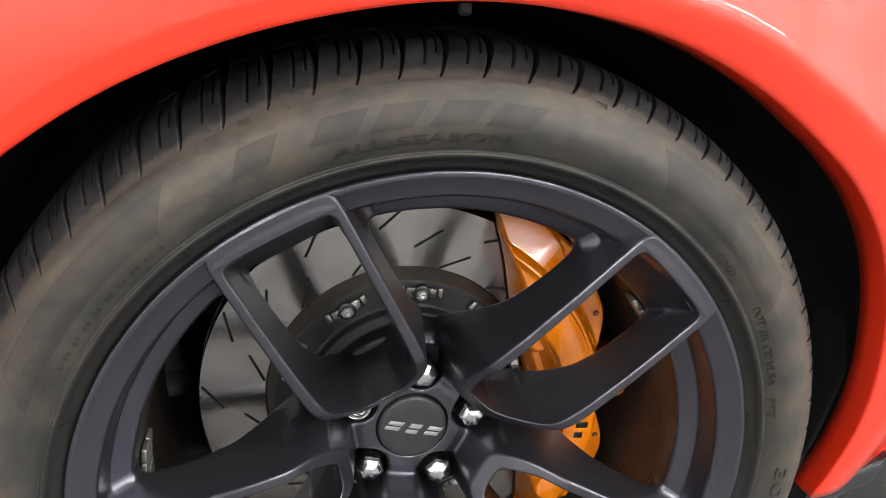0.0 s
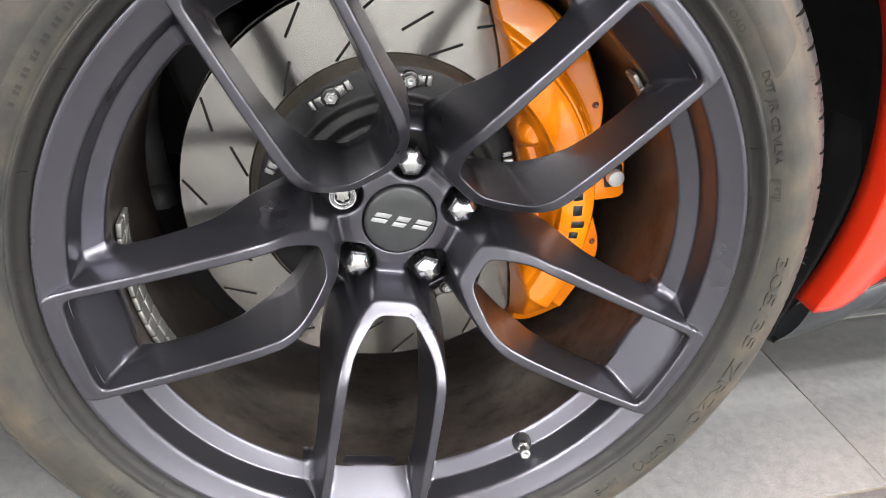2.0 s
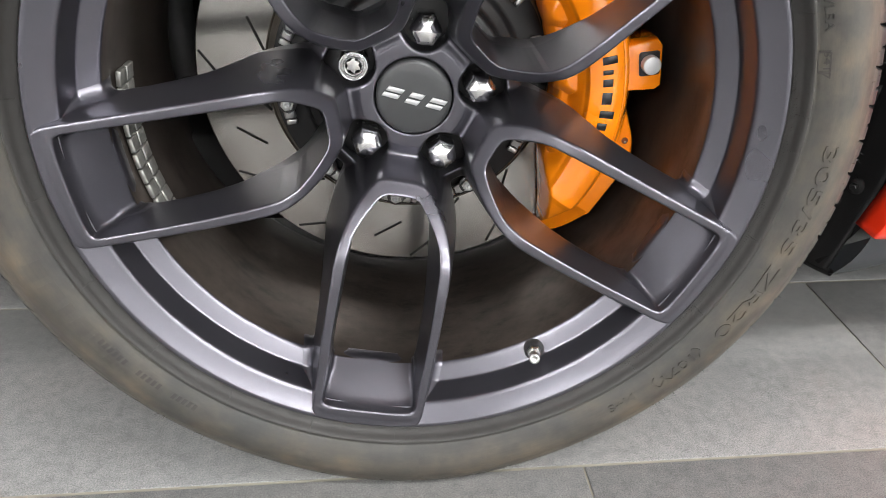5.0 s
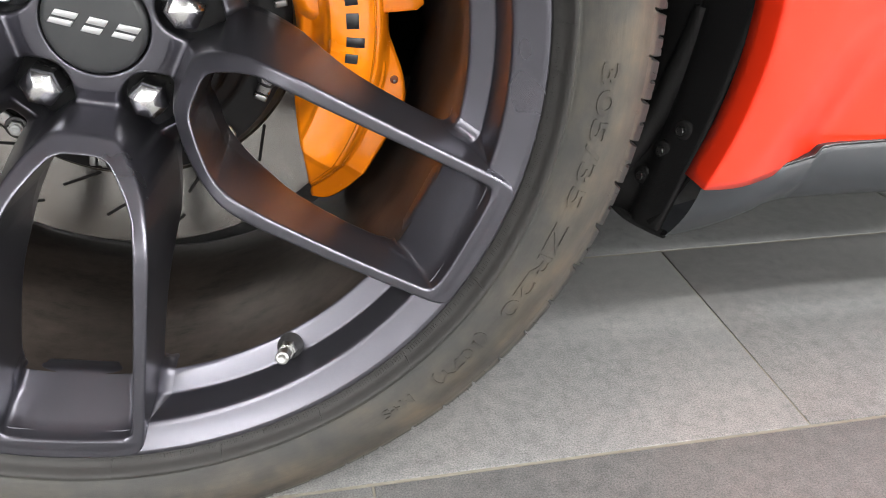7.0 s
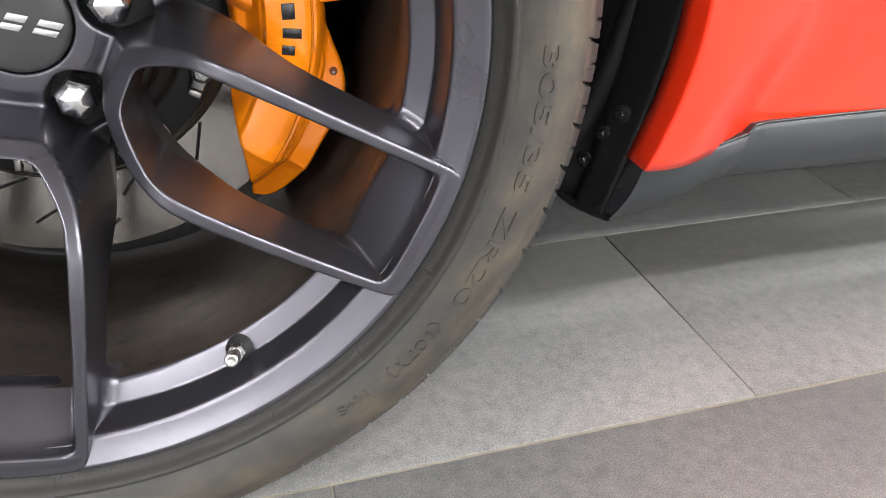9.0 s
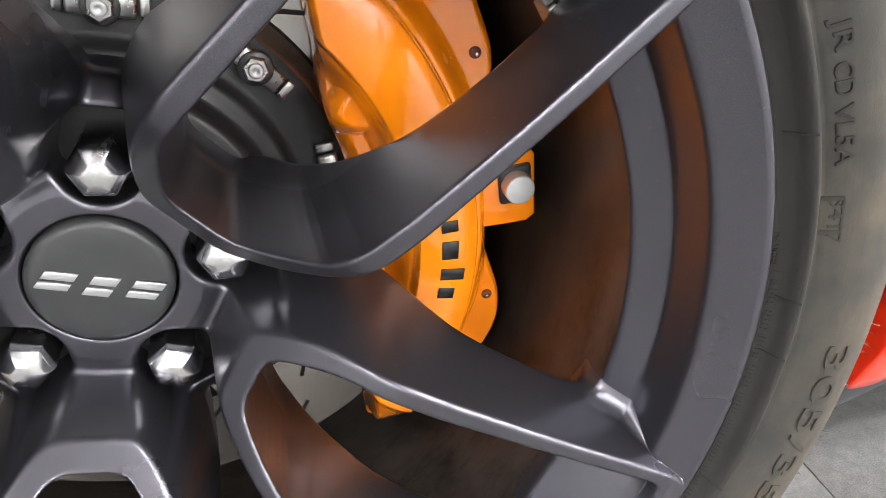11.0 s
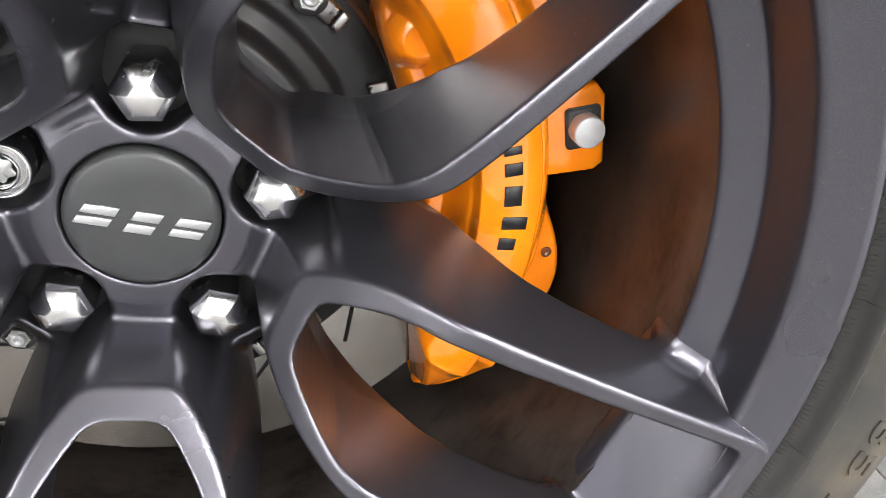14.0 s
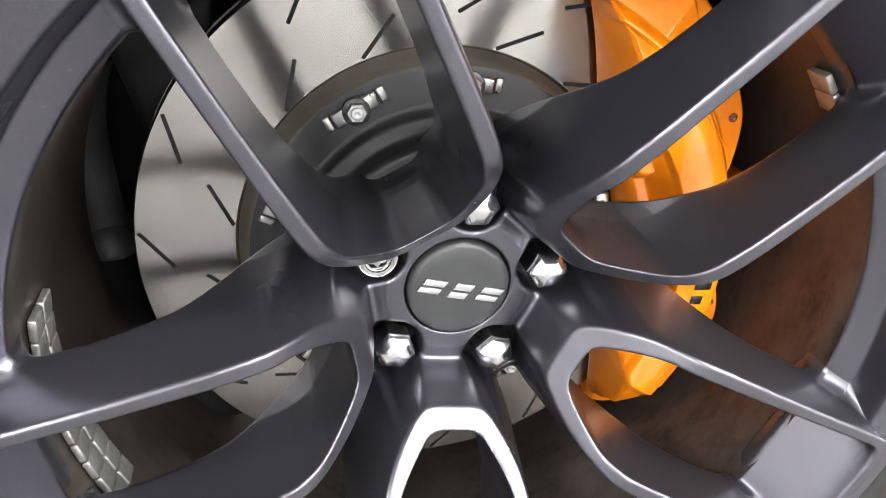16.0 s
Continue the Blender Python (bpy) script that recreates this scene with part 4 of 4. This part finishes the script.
caliper = part("brake_caliper", caliper_body(), M_ORANGE, car, "glossy orange brake caliper")
caliper.data.set_sharp_from_angle(angle=radians(38))
caliper.matrix_world = WHEEL

# mounting ear with its bolt, bleed screw, two drilled holes
ear = part("mounting_ear", prism([(0.186, -0.021), (0.212, -0.0225), (0.2175, -0.019), (0.2185, 0.016), (0.2140, 0.0225), (0.186, 0.019)], 0.040, 0.002), M_ORANGE, caliper, "orange mounting ear")
ear.matrix_local = Matrix.Rotation(radians(-7.0), 4, "Y") @ Matrix.Translation((0, 0.004, 0))
ob = part("recess", bevel_box(0.018, 0.003, 0.021, 0.002), M_BLACK, caliper, "black bolt recess")
ob.matrix_local = facing(0.2065, 7.5, 0.0035)
ob = part_mesh("ear_bolt", lathe("ear_bolt", [(0.0080, 0.004), (0.0080, -0.0045), (0.0076, -0.0054), (0.0070, -0.0056), (0.0, -0.0057)], 32), M_ZINC, caliper, "pale zinc round bolt head")
ob.matrix_local = facing(0.2065, 7.5, 0.000)
# the holes are solid plugs; a darker caliper orange gives their inner shade
for r, d in ((0.2062, 26.7), (0.2033, -13.9)):
    ob = part_mesh("drilled_hole", lathe("drilled_hole", [(0.0030, 0.003), (0.0030, -0.0004), (0.0026, -0.0006), (0.0, -0.0006)], 24), M_HOLE, caliper, "drilled hole drawn as a plug in shaded orange")
    ob.matrix_local = facing(r, d, 0.0166)
    ob = part_mesh("hole_pin", lathe("hole_pin", [(0.0013, 0.002), (0.0013, -0.0006), (0.0010, -0.0010), (0.0, -0.0011)], 16), M_STEEL, caliper, "bare metal pin in the drilled hole")
    ob.matrix_local = facing(r + 0.0006, d - 0.3, 0.0166)
BLEED = Matrix.Translation(polar(0.1925, 43.5, 0.003)) @ Matrix.Rotation(radians(-80), 4, "X") @ Matrix.Diagonal((1.0, 0.72, 1.0, 1.0))
for nm, prof, seg, mt, lb in (("bleed_screw", [(0.0062, 0.004), (0.0062, -0.007), (0.0054, -0.008), (0.0, -0.008)], 6, M_STEEL, "steel bleed screw"),
                              ("bleed_cap", [(0.0066, -0.0075), (0.0068, -0.010), (0.0058, -0.012), (0.0058, -0.020), (0.0064, -0.021), (0.0060, -0.026), (0.0036, -0.029), (0.0, -0.0295)], 24, M_BLACK, "black rubber bleed cap")):
    ob = part_mesh(nm, lathe(nm, prof, seg), mt, caliper, lb, smooth=seg > 8)
    ob.matrix_local = BLEED

# maker's mark on the band: a row of plain black bars set along the turn
for d, h, w, off in ((11.6, 0.0125, 0.0066, 0.0012), (8.1, 0.0086, 0.0040, -0.0008), (4.9, 0.0086, 0.0064, -0.0008), (0.2, 0.0086, 0.0104, -0.0008), (-4.7, 0.0125, 0.0066, 0.0012), (-8.6, 0.0086, 0.0064, -0.0008)):
    ob = part("mark", bevel_box(h, 0.0006, w, 0.0002, 1), M_LOGO, caliper, "plain black printed bar")
    ob.matrix_local = facing(0.1672 + off, d, -0.0127)

# ---- body panels round the wheel ----
ARCH = smooth_line([(-17.0, 0.4650, -0.0190), (-8, 0.4625, -0.0330), (0, 0.4575, -0.0450), (15, 0.4430, -0.0660), (27, 0.4290, -0.0860), (37, 0.4160, -0.1010), (47, 0.4040, -0.1110),
                    (57, 0.3980, -0.1170), (67, 0.3945, -0.1210), (78, 0.3910, -0.1250), (90, 0.3890, -0.1280), (100, 0.3880, -0.1300), (110, 0.3900, -0.1310), (120, 0.3940, -0.1310),
                    (130, 0.3990, -0.1300), (142, 0.4080, -0.1270), (160, 0.4250, -0.1200), (180, 0.4450, -0.1100)], 8)


def far_y(x, z):
    """The side of the car away from the arch."""
    low = np.clip((z - 0.18) / 0.45, 0, 1)
    y = 0.016 - 0.115 * low * low * (3 - 2 * low)
    return y + 1.6 * np.maximum(z - 0.70, 0) ** 2 + 0.25 * np.maximum(-x - 0.3, 0) ** 2


def fender():
    rows = []
    out = np.concatenate([[0.0], [0.003], np.linspace(0.006, 0.11, 64), np.linspace(0.125, 0.62, 30)])
    for deg, r, y in ARCH:
        a = radians(deg)
        ex, ez = r * math.cos(a), HUB_Z + r * math.sin(a)
        go = np.interp(deg, [-17, 0, 30, 60, 90, 120, 180], [-2, 5, 30, 60, 90, 122, 180])
        dx, dz = math.cos(radians(go)), math.sin(radians(go))
        # the flare folds along a crest a little way out from the lip, and falls away behind it
        fold = np.interp(deg, [-17, 20, 45, 52, 65, 72, 90, 180], [0.045, 0.045, 0.034, 0.030, 0.026, 0.021, 0.016, 0.016])
        crest = np.interp(deg, [-17, 10, 35, 60, 80, 110, 140, 180], [0.0, 0.002, 0.008, 0.0095, 0.007, 0.003, 0.002, 0.001])
        reach = np.interp(deg, [-17, 0, 22, 42, 75, 100, 130], [0.14, 0.18, 0.22, 0.20, 0.20, 0.24, 0.30])
        start = np.interp(deg, [5, 30], [0.0, fold - 0.006])
        crisp = np.interp(deg, [8, 30, 84, 105], [0, 1, 1, 0])
        top = y - 0.0075 - crest
        drop = far_y(ex + 0.12 * dx, ez + 0.12 * dz) - top
        row = [(ex - 0.001 * dx, y + 0.026, ez - 0.001 * dz), (ex - 0.0005 * dx, y + 0.012, ez - 0.0005 * dz), (ex, y - 0.0045, ez), (ex + 0.0003 * dx, y - 0.0060, ez + 0.0003 * dz), (ex + 0.0014 * dx, y - 0.0071, ez + 0.0014 * dz)]
        for d in out[1:]:
            x, z = ex + d * dx, ez + d * dz
            t = min(max(d - start, 0.0) / (reach - start), 1.0)
            s = t * t * t * (6 * t * t - 15 * t + 10)
            swell = crest * d / fold if d < fold else crest * math.exp(-((d - fold) / 0.05) ** 2)
            soft = (y - 0.0075) * (1 - s) + far_y(x, z) * s - swell
            past = 0.0035 * math.log1p(math.exp(min((d - fold) / 0.0035, 40.0)))      # how far beyond the rounded crest
            fall = 1 - math.exp(-past * 0.71 / max(drop, 0.02))
            hard = (y - 0.0075 - crest * (d - past) / fold) * (1 - fall) + far_y(x, z) * fall
            row.append((x, soft * (1 - crisp) + hard * crisp, z))
        rows.append(row)
    n = len(rows[0])
    v = [p for row in rows for p in row]
    f = [(i * n + j, i * n + j + 1, (i + 1) * n + j + 1, (i + 1) * n + j) for i in range(len(rows) - 1) for j in range(n - 1)]
    return from_lists("fender", v, f)


fender_ob = part_mesh("fender", fender(), M_RED, car, "glossy orange-red front fender and door side")
fender_ob.modifiers.new("thick", "SOLIDIFY").thickness = 0.0012


# sill: a dark painted skirt under the door, rising to the arch's corner
def strip(name, top, bottom, material, label, rows=10, bulge=0.006, back=0.05):
    """A panel between two lines, with a folded back edge below."""
    a, b = smooth_line(top, 8), smooth_line(bottom, 8)
    grid = []
    for p, q in zip(a, b):
        line = [tuple(p + np.array((0, 0.012, 0.0))), tuple(p + np.array((0, 0.002, 0.0008)))]
        for t in np.linspace(0, 1, rows):
            line.append(tuple(p * (1 - t) + q * t - np.array((0, bulge * math.sin(math.pi * t), 0))))
        line += [tuple(q + np.array((0, 0.006, -0.003))), tuple(q + np.array((0, back, -0.002)))]
        grid.append(line)
    n = len(grid[0])
    v = [p for line in grid for p in line]
    f = [(i * n + j, i * n + j + 1, (i + 1) * n + j + 1, (i + 1) * n + j) for i in range(len(grid) - 1) for j in range(n - 1)]
    return part_mesh(name, from_lists(name, v, f), material, car, label)


SILL_TOP = [(0.4480, -0.0235, 0.2075), (0.4700, -0.0190, 0.2060), (0.5000, -0.0110, 0.2070), (0.5300, -0.0040, 0.2105), (0.5540, 0.0020, 0.2172), (0.5590, 0.0030, 0.2188), (0.5640, 0.0050, 0.2248), (0.5700, 0.0060, 0.2260), (0.6000, 0.0100, 0.2262), (0.7500, 0.0150, 0.2262), (1.1, 0.0200, 0.2262), (2.2, 0.03, 0.2262)]
SILL_LOW = [(0.4360, 0.0080, 0.1440), (0.4600, 0.0090, 0.1470), (0.4900, 0.0100, 0.1540), (0.5150, 0.0110, 0.1630), (0.5270, 0.0120, 0.1685), (0.5400, 0.0130, 0.1712), (0.5480, 0.0135, 0.1720), (0.5560, 0.0140, 0.1720), (0.6000, 0.0160, 0.1715), (0.7500, 0.0200, 0.1690), (1.1, 0.0250, 0.1680), (2.2, 0.035, 0.168)]
SILL_TOP = [(x, y + float(np.interp(x, [0.53, 0.562], [0.008, 0.0])), z - 0.0024) for x, y, z in SILL_TOP]
SILL_TOP, SILL_LOW = [[(x, y - 0.003, z) for x, y, z in edge] for edge in (SILL_TOP, SILL_LOW)]
strip("sill", SILL_TOP, SILL_LOW, M_SILL, "dark grey side sill below the door")


def tube(name, line, radii, material, parent, label="", seg=12):
    """A round bar along a line, with a radius at each control point."""
    p = smooth_line(line, 8)
    rad = np.interp(np.linspace(0, 1, len(p)), np.linspace(0, 1, len(radii)), radii)
    v, f = [], []
    for i, c in enumerate(p):
        ahead = Vector(p[min(i + 1, len(p) - 1)] - p[max(i - 1, 0)]).normalized()
        a = ahead.cross(Vector((0, 1, 0.3))).normalized()
        b = ahead.cross(a)
        v += [tuple(Vector(c) + (a * math.cos(t) + b * math.sin(t)) * rad[i]) for t in np.linspace(0, 2 * np.pi, seg, endpoint=False)]
    for i in range(len(p) - 1):
        f += [(i * seg + k, i * seg + (k + 1) % seg, (i + 1) * seg + (k + 1) % seg, (i + 1) * seg + k) for k in range(seg)]
    return part_mesh(name, from_lists(name, v, f), material, parent, label)


# the gap's shade over the sill, drawn as a thin black bar
tube("sill_seam", [(x, y + 0.0005, z + 0.0010) for x, y, z in SILL_TOP], [0.0015], M_LOGO, car, "thin black bar drawn as the shaded shut gap above the sill", 8)


# wheel well: a felted liner shell behind the arch, and the bolted flap at its lower rear end
def liner():
    v, n = [], 0
    for deg, r, y in smooth_line([(-24.0, 0.462, -0.004)] + [tuple(p) for p in ARCH[::8]] + [(200, 0.45, -0.1)], 4):
        wave = 0.004 * math.sin(radians(deg) * 9)
        row = [(r + 0.004, y + 0.020), (r + 0.004, y + 0.034), (r + 0.012, y + 0.040), (r + 0.020 + wave, y + 0.075), (r + 0.016 + wave, 0.06), (r + 0.010, 0.12), (r - 0.004, 0.135), (r - 0.006, 0.20), (r + 0.008, 0.215), (r, 0.30), (r - 0.05, 0.36), (0.20, 0.375), (0.05, 0.375)]
        n = len(row)
        v += [tuple(polar(max(rr, 0.05), deg, yy) + Vector((0, 0, HUB_Z))) for rr, yy in row]
    rows = len(v) // n
    f = [(i * n + j, i * n + j + 1, (i + 1) * n + j + 1, (i + 1) * n + j) for i in range(rows - 1) for j in range(n - 1)]
    return from_lists("wheel_arch_liner", v, f)


part_mesh("wheel_arch_liner", liner(), M_LINER, car, "black felted wheel-arch liner")


def flap():
    top = [(0.4760, -0.010, 0.420), (0.4740, 0.030, 0.420), (0.4720, 0.060, 0.420), (0.4680, 0.095, 0.420), (0.4600, 0.150, 0.420)]
    low = [(0.4330, 0.0100, 0.1470), (0.4260, 0.030, 0.1440), (0.4140, 0.055, 0.1450), (0.4040, 0.085, 0.1540), (0.3960, 0.150, 0.160)]
    a, b = smooth_line(top, 5), smooth_line(low, 5)
    rows = 16
    v = []
    for i, (p, q) in enumerate(zip(a, b)):
        for t in np.linspace(0, 1, rows):
            c = p * (1 - t) + q * t
            groove = 0.010 * math.exp(-((i / len(a) - 0.62 + 0.18 * t) / 0.09) ** 2)
            v.append((c[0] + 0.014 * math.sin(math.pi * t) * 0.7 + groove * 0.8, c[1], c[2]))
    n = rows
    f = [(i * n + j, i * n + j + 1, (i + 1) * n + j + 1, (i + 1) * n + j) for i in range(len(a) - 1) for j in range(n - 1)]
    return from_lists("liner_flap", v, f)


flap_ob = part_mesh("liner_flap", flap(), M_LINER, car, "black plastic liner flap with three bolts")
flap_ob.modifiers.new("thick", "SOLIDIFY").thickness = 0.004
tube("liner_rib", [(0.462, 0.062, 0.330), (0.452, 0.064, 0.275), (0.436, 0.068, 0.225), (0.420, 0.072, 0.190), (0.410, 0.074, 0.168)], [0.008, 0.012, 0.013, 0.012, 0.009], M_LINER, flap_ob, "rounded rib moulded into the liner")
tube("liner_edge", [(0.4355, 0.006, 0.1455), (0.4290, 0.026, 0.1425), (0.4170, 0.052, 0.1432), (0.4060, 0.082, 0.1520)], [0.004], M_LINER, flap_ob, "felted lower edge of the liner")
for bx, by, bz in ((0.4470, 0.025, 0.2360), (0.4400, 0.040, 0.2120), (0.4310, 0.052, 0.1830)):
    for nm, prof, seg, mt in (("washer", [(0.0090, 0.002), (0.0086, -0.001), (0.0066, -0.0022), (0.0, -0.0022)], 32, M_LINER), ("liner_bolt", [(0.0042, 0.0), (0.0042, -0.005), (0.0036, -0.0060), (0.0, -0.0060)], 6, M_BOLT)):
        ob = part_mesh(nm, lathe(nm, prof, seg), mt, flap_ob, smooth=seg > 8)
        ob.matrix_world = Matrix.Translation((bx - 0.002, by, bz)) @ Matrix.Rotation(radians(-62), 4, "Z")
ob = part_mesh("arch_screw", lathe("arch_screw", [(0.0046, 0.003), (0.0046, -0.0015), (0.0038, -0.003), (0.0018, -0.003), (0.0014, -0.002), (0.0, -0.002)], 24), M_BLACK, car, "dark screw in the arch lip")
ob.matrix_world = pose(0.012, -0.100, 0.722, 70, 0, 0)

# suspension behind the disc: strut, ball joint and arm
M_ARM = plain_varied("dusty_grey_cast_iron", (0.085, 0.085, 0.088), (0.05, 0.048, 0.046), 0.5, 0.3, 40, 700, 0.3)
tube("strut", [(-0.215, 0.245, 0.470), (-0.250, 0.240, 0.400), (-0.256, 0.240, 0.330), (-0.246, 0.240, 0.270), (-0.205, 0.240, 0.225), (-0.100, 0.240, 0.205)], [0.016, 0.020, 0.020, 0.018, 0.018, 0.022], M_ARM, car, "dusty grey steering arm behind the disc", 20)
ob = part_mesh("ball_joint", lathe("ball_joint", [(0.020, 0.030), (0.020, 0.004), (0.016, -0.004), (0.010, -0.010), (0.0, -0.012)], 32), M_ARM, car, "dusty grey ball joint")
ob.matrix_world = Matrix.Translation((-0.247, 0.215, 0.268))
part("knuckle", bevel_box(0.090, 0.09, 0.240, 0.012, m=Matrix.Translation((-0.150, 0.240, 0.360)) @ Matrix.Rotation(radians(-14), 4, "Y")), M_BLACK, car, "black steering knuckle")

# underside, and an unseen plain box added in the body, which keep the light out from behind
part("underbody", bevel_box(3.6, 1.5, 0.10, 0.01, m=Matrix.Translation((0.9, 0.85, 0.215))), M_LINER, car, "black underside of the car")
part("light_block", bevel_box(3.6, 1.25, 0.62, 0.01, m=Matrix.Translation((0.9, 1.06, 0.52))), M_LINER, car)


# ---- floor tiles: rows of long stoneware tiles, each row shifted by two thirds ----
TILE_X, TILE_Y, SHIFT = 0.600, 0.308, 0.3935


def tile_mesh():
    sx, sy, e, h = TILE_X / 2 - 0.0011, TILE_Y / 2 - 0.0018, 0.0009, 0.0012
    rings = [(sx, sy, -0.0012), (sx, sy, -0.0006), (sx - e, sy - e, 0.0)]
    v = [(x * s, y * t, z) for x, y, z in rings for s, t in ((-1, -1), (1, -1), (1, 1), (-1, 1))]
    f = [(a * 4 + i, a * 4 + (i + 1) % 4, a * 4 + 4 + (i + 1) % 4, a * 4 + 4 + i) for a in (0, 1) for i in range(4)] + [(8, 9, 10, 11)]
    me = from_lists("tile", v, f)
    me.materials.append(M_TILE)
    return me


tile = tile_mesh()
LAY = Matrix.Translation((0.5565, -0.1000, 0)) @ Matrix.Rotation(radians(1.3), 4, "Z")
far_v, far_f = [], []
for row in range(-22, 13):
    for col in range(-10, 13):
        at_x = TILE_X * (col + 0.5) + (SHIFT * row) % TILE_X
        m = LAY @ Matrix.Translation((at_x, TILE_Y * (row + 0.5), 0))
        if not (RX0 + 0.16 < m.translation.x < RX1 - 0.16 and RY0 + 0.01 < m.translation.y < RY1 - 0.01):
            continue
        if row < -9 or m.translation.x > 3.4:        # the far ends of the room, joined
            base_n = len(far_v)
            far_v += [tuple(m @ v.co) for v in tile.vertices]
            far_f += [tuple(base_n + i for i in p.vertices) for p in tile.polygons]
        else:
            ob = new("tile", tile)
            ob.parent = floor
            ob.matrix_world = m
tagged(part_mesh("tiles", from_lists("tiles", far_v, far_f), M_TILE, floor, "grey tiles at the far ends of the room", smooth=False), kind="stuff")
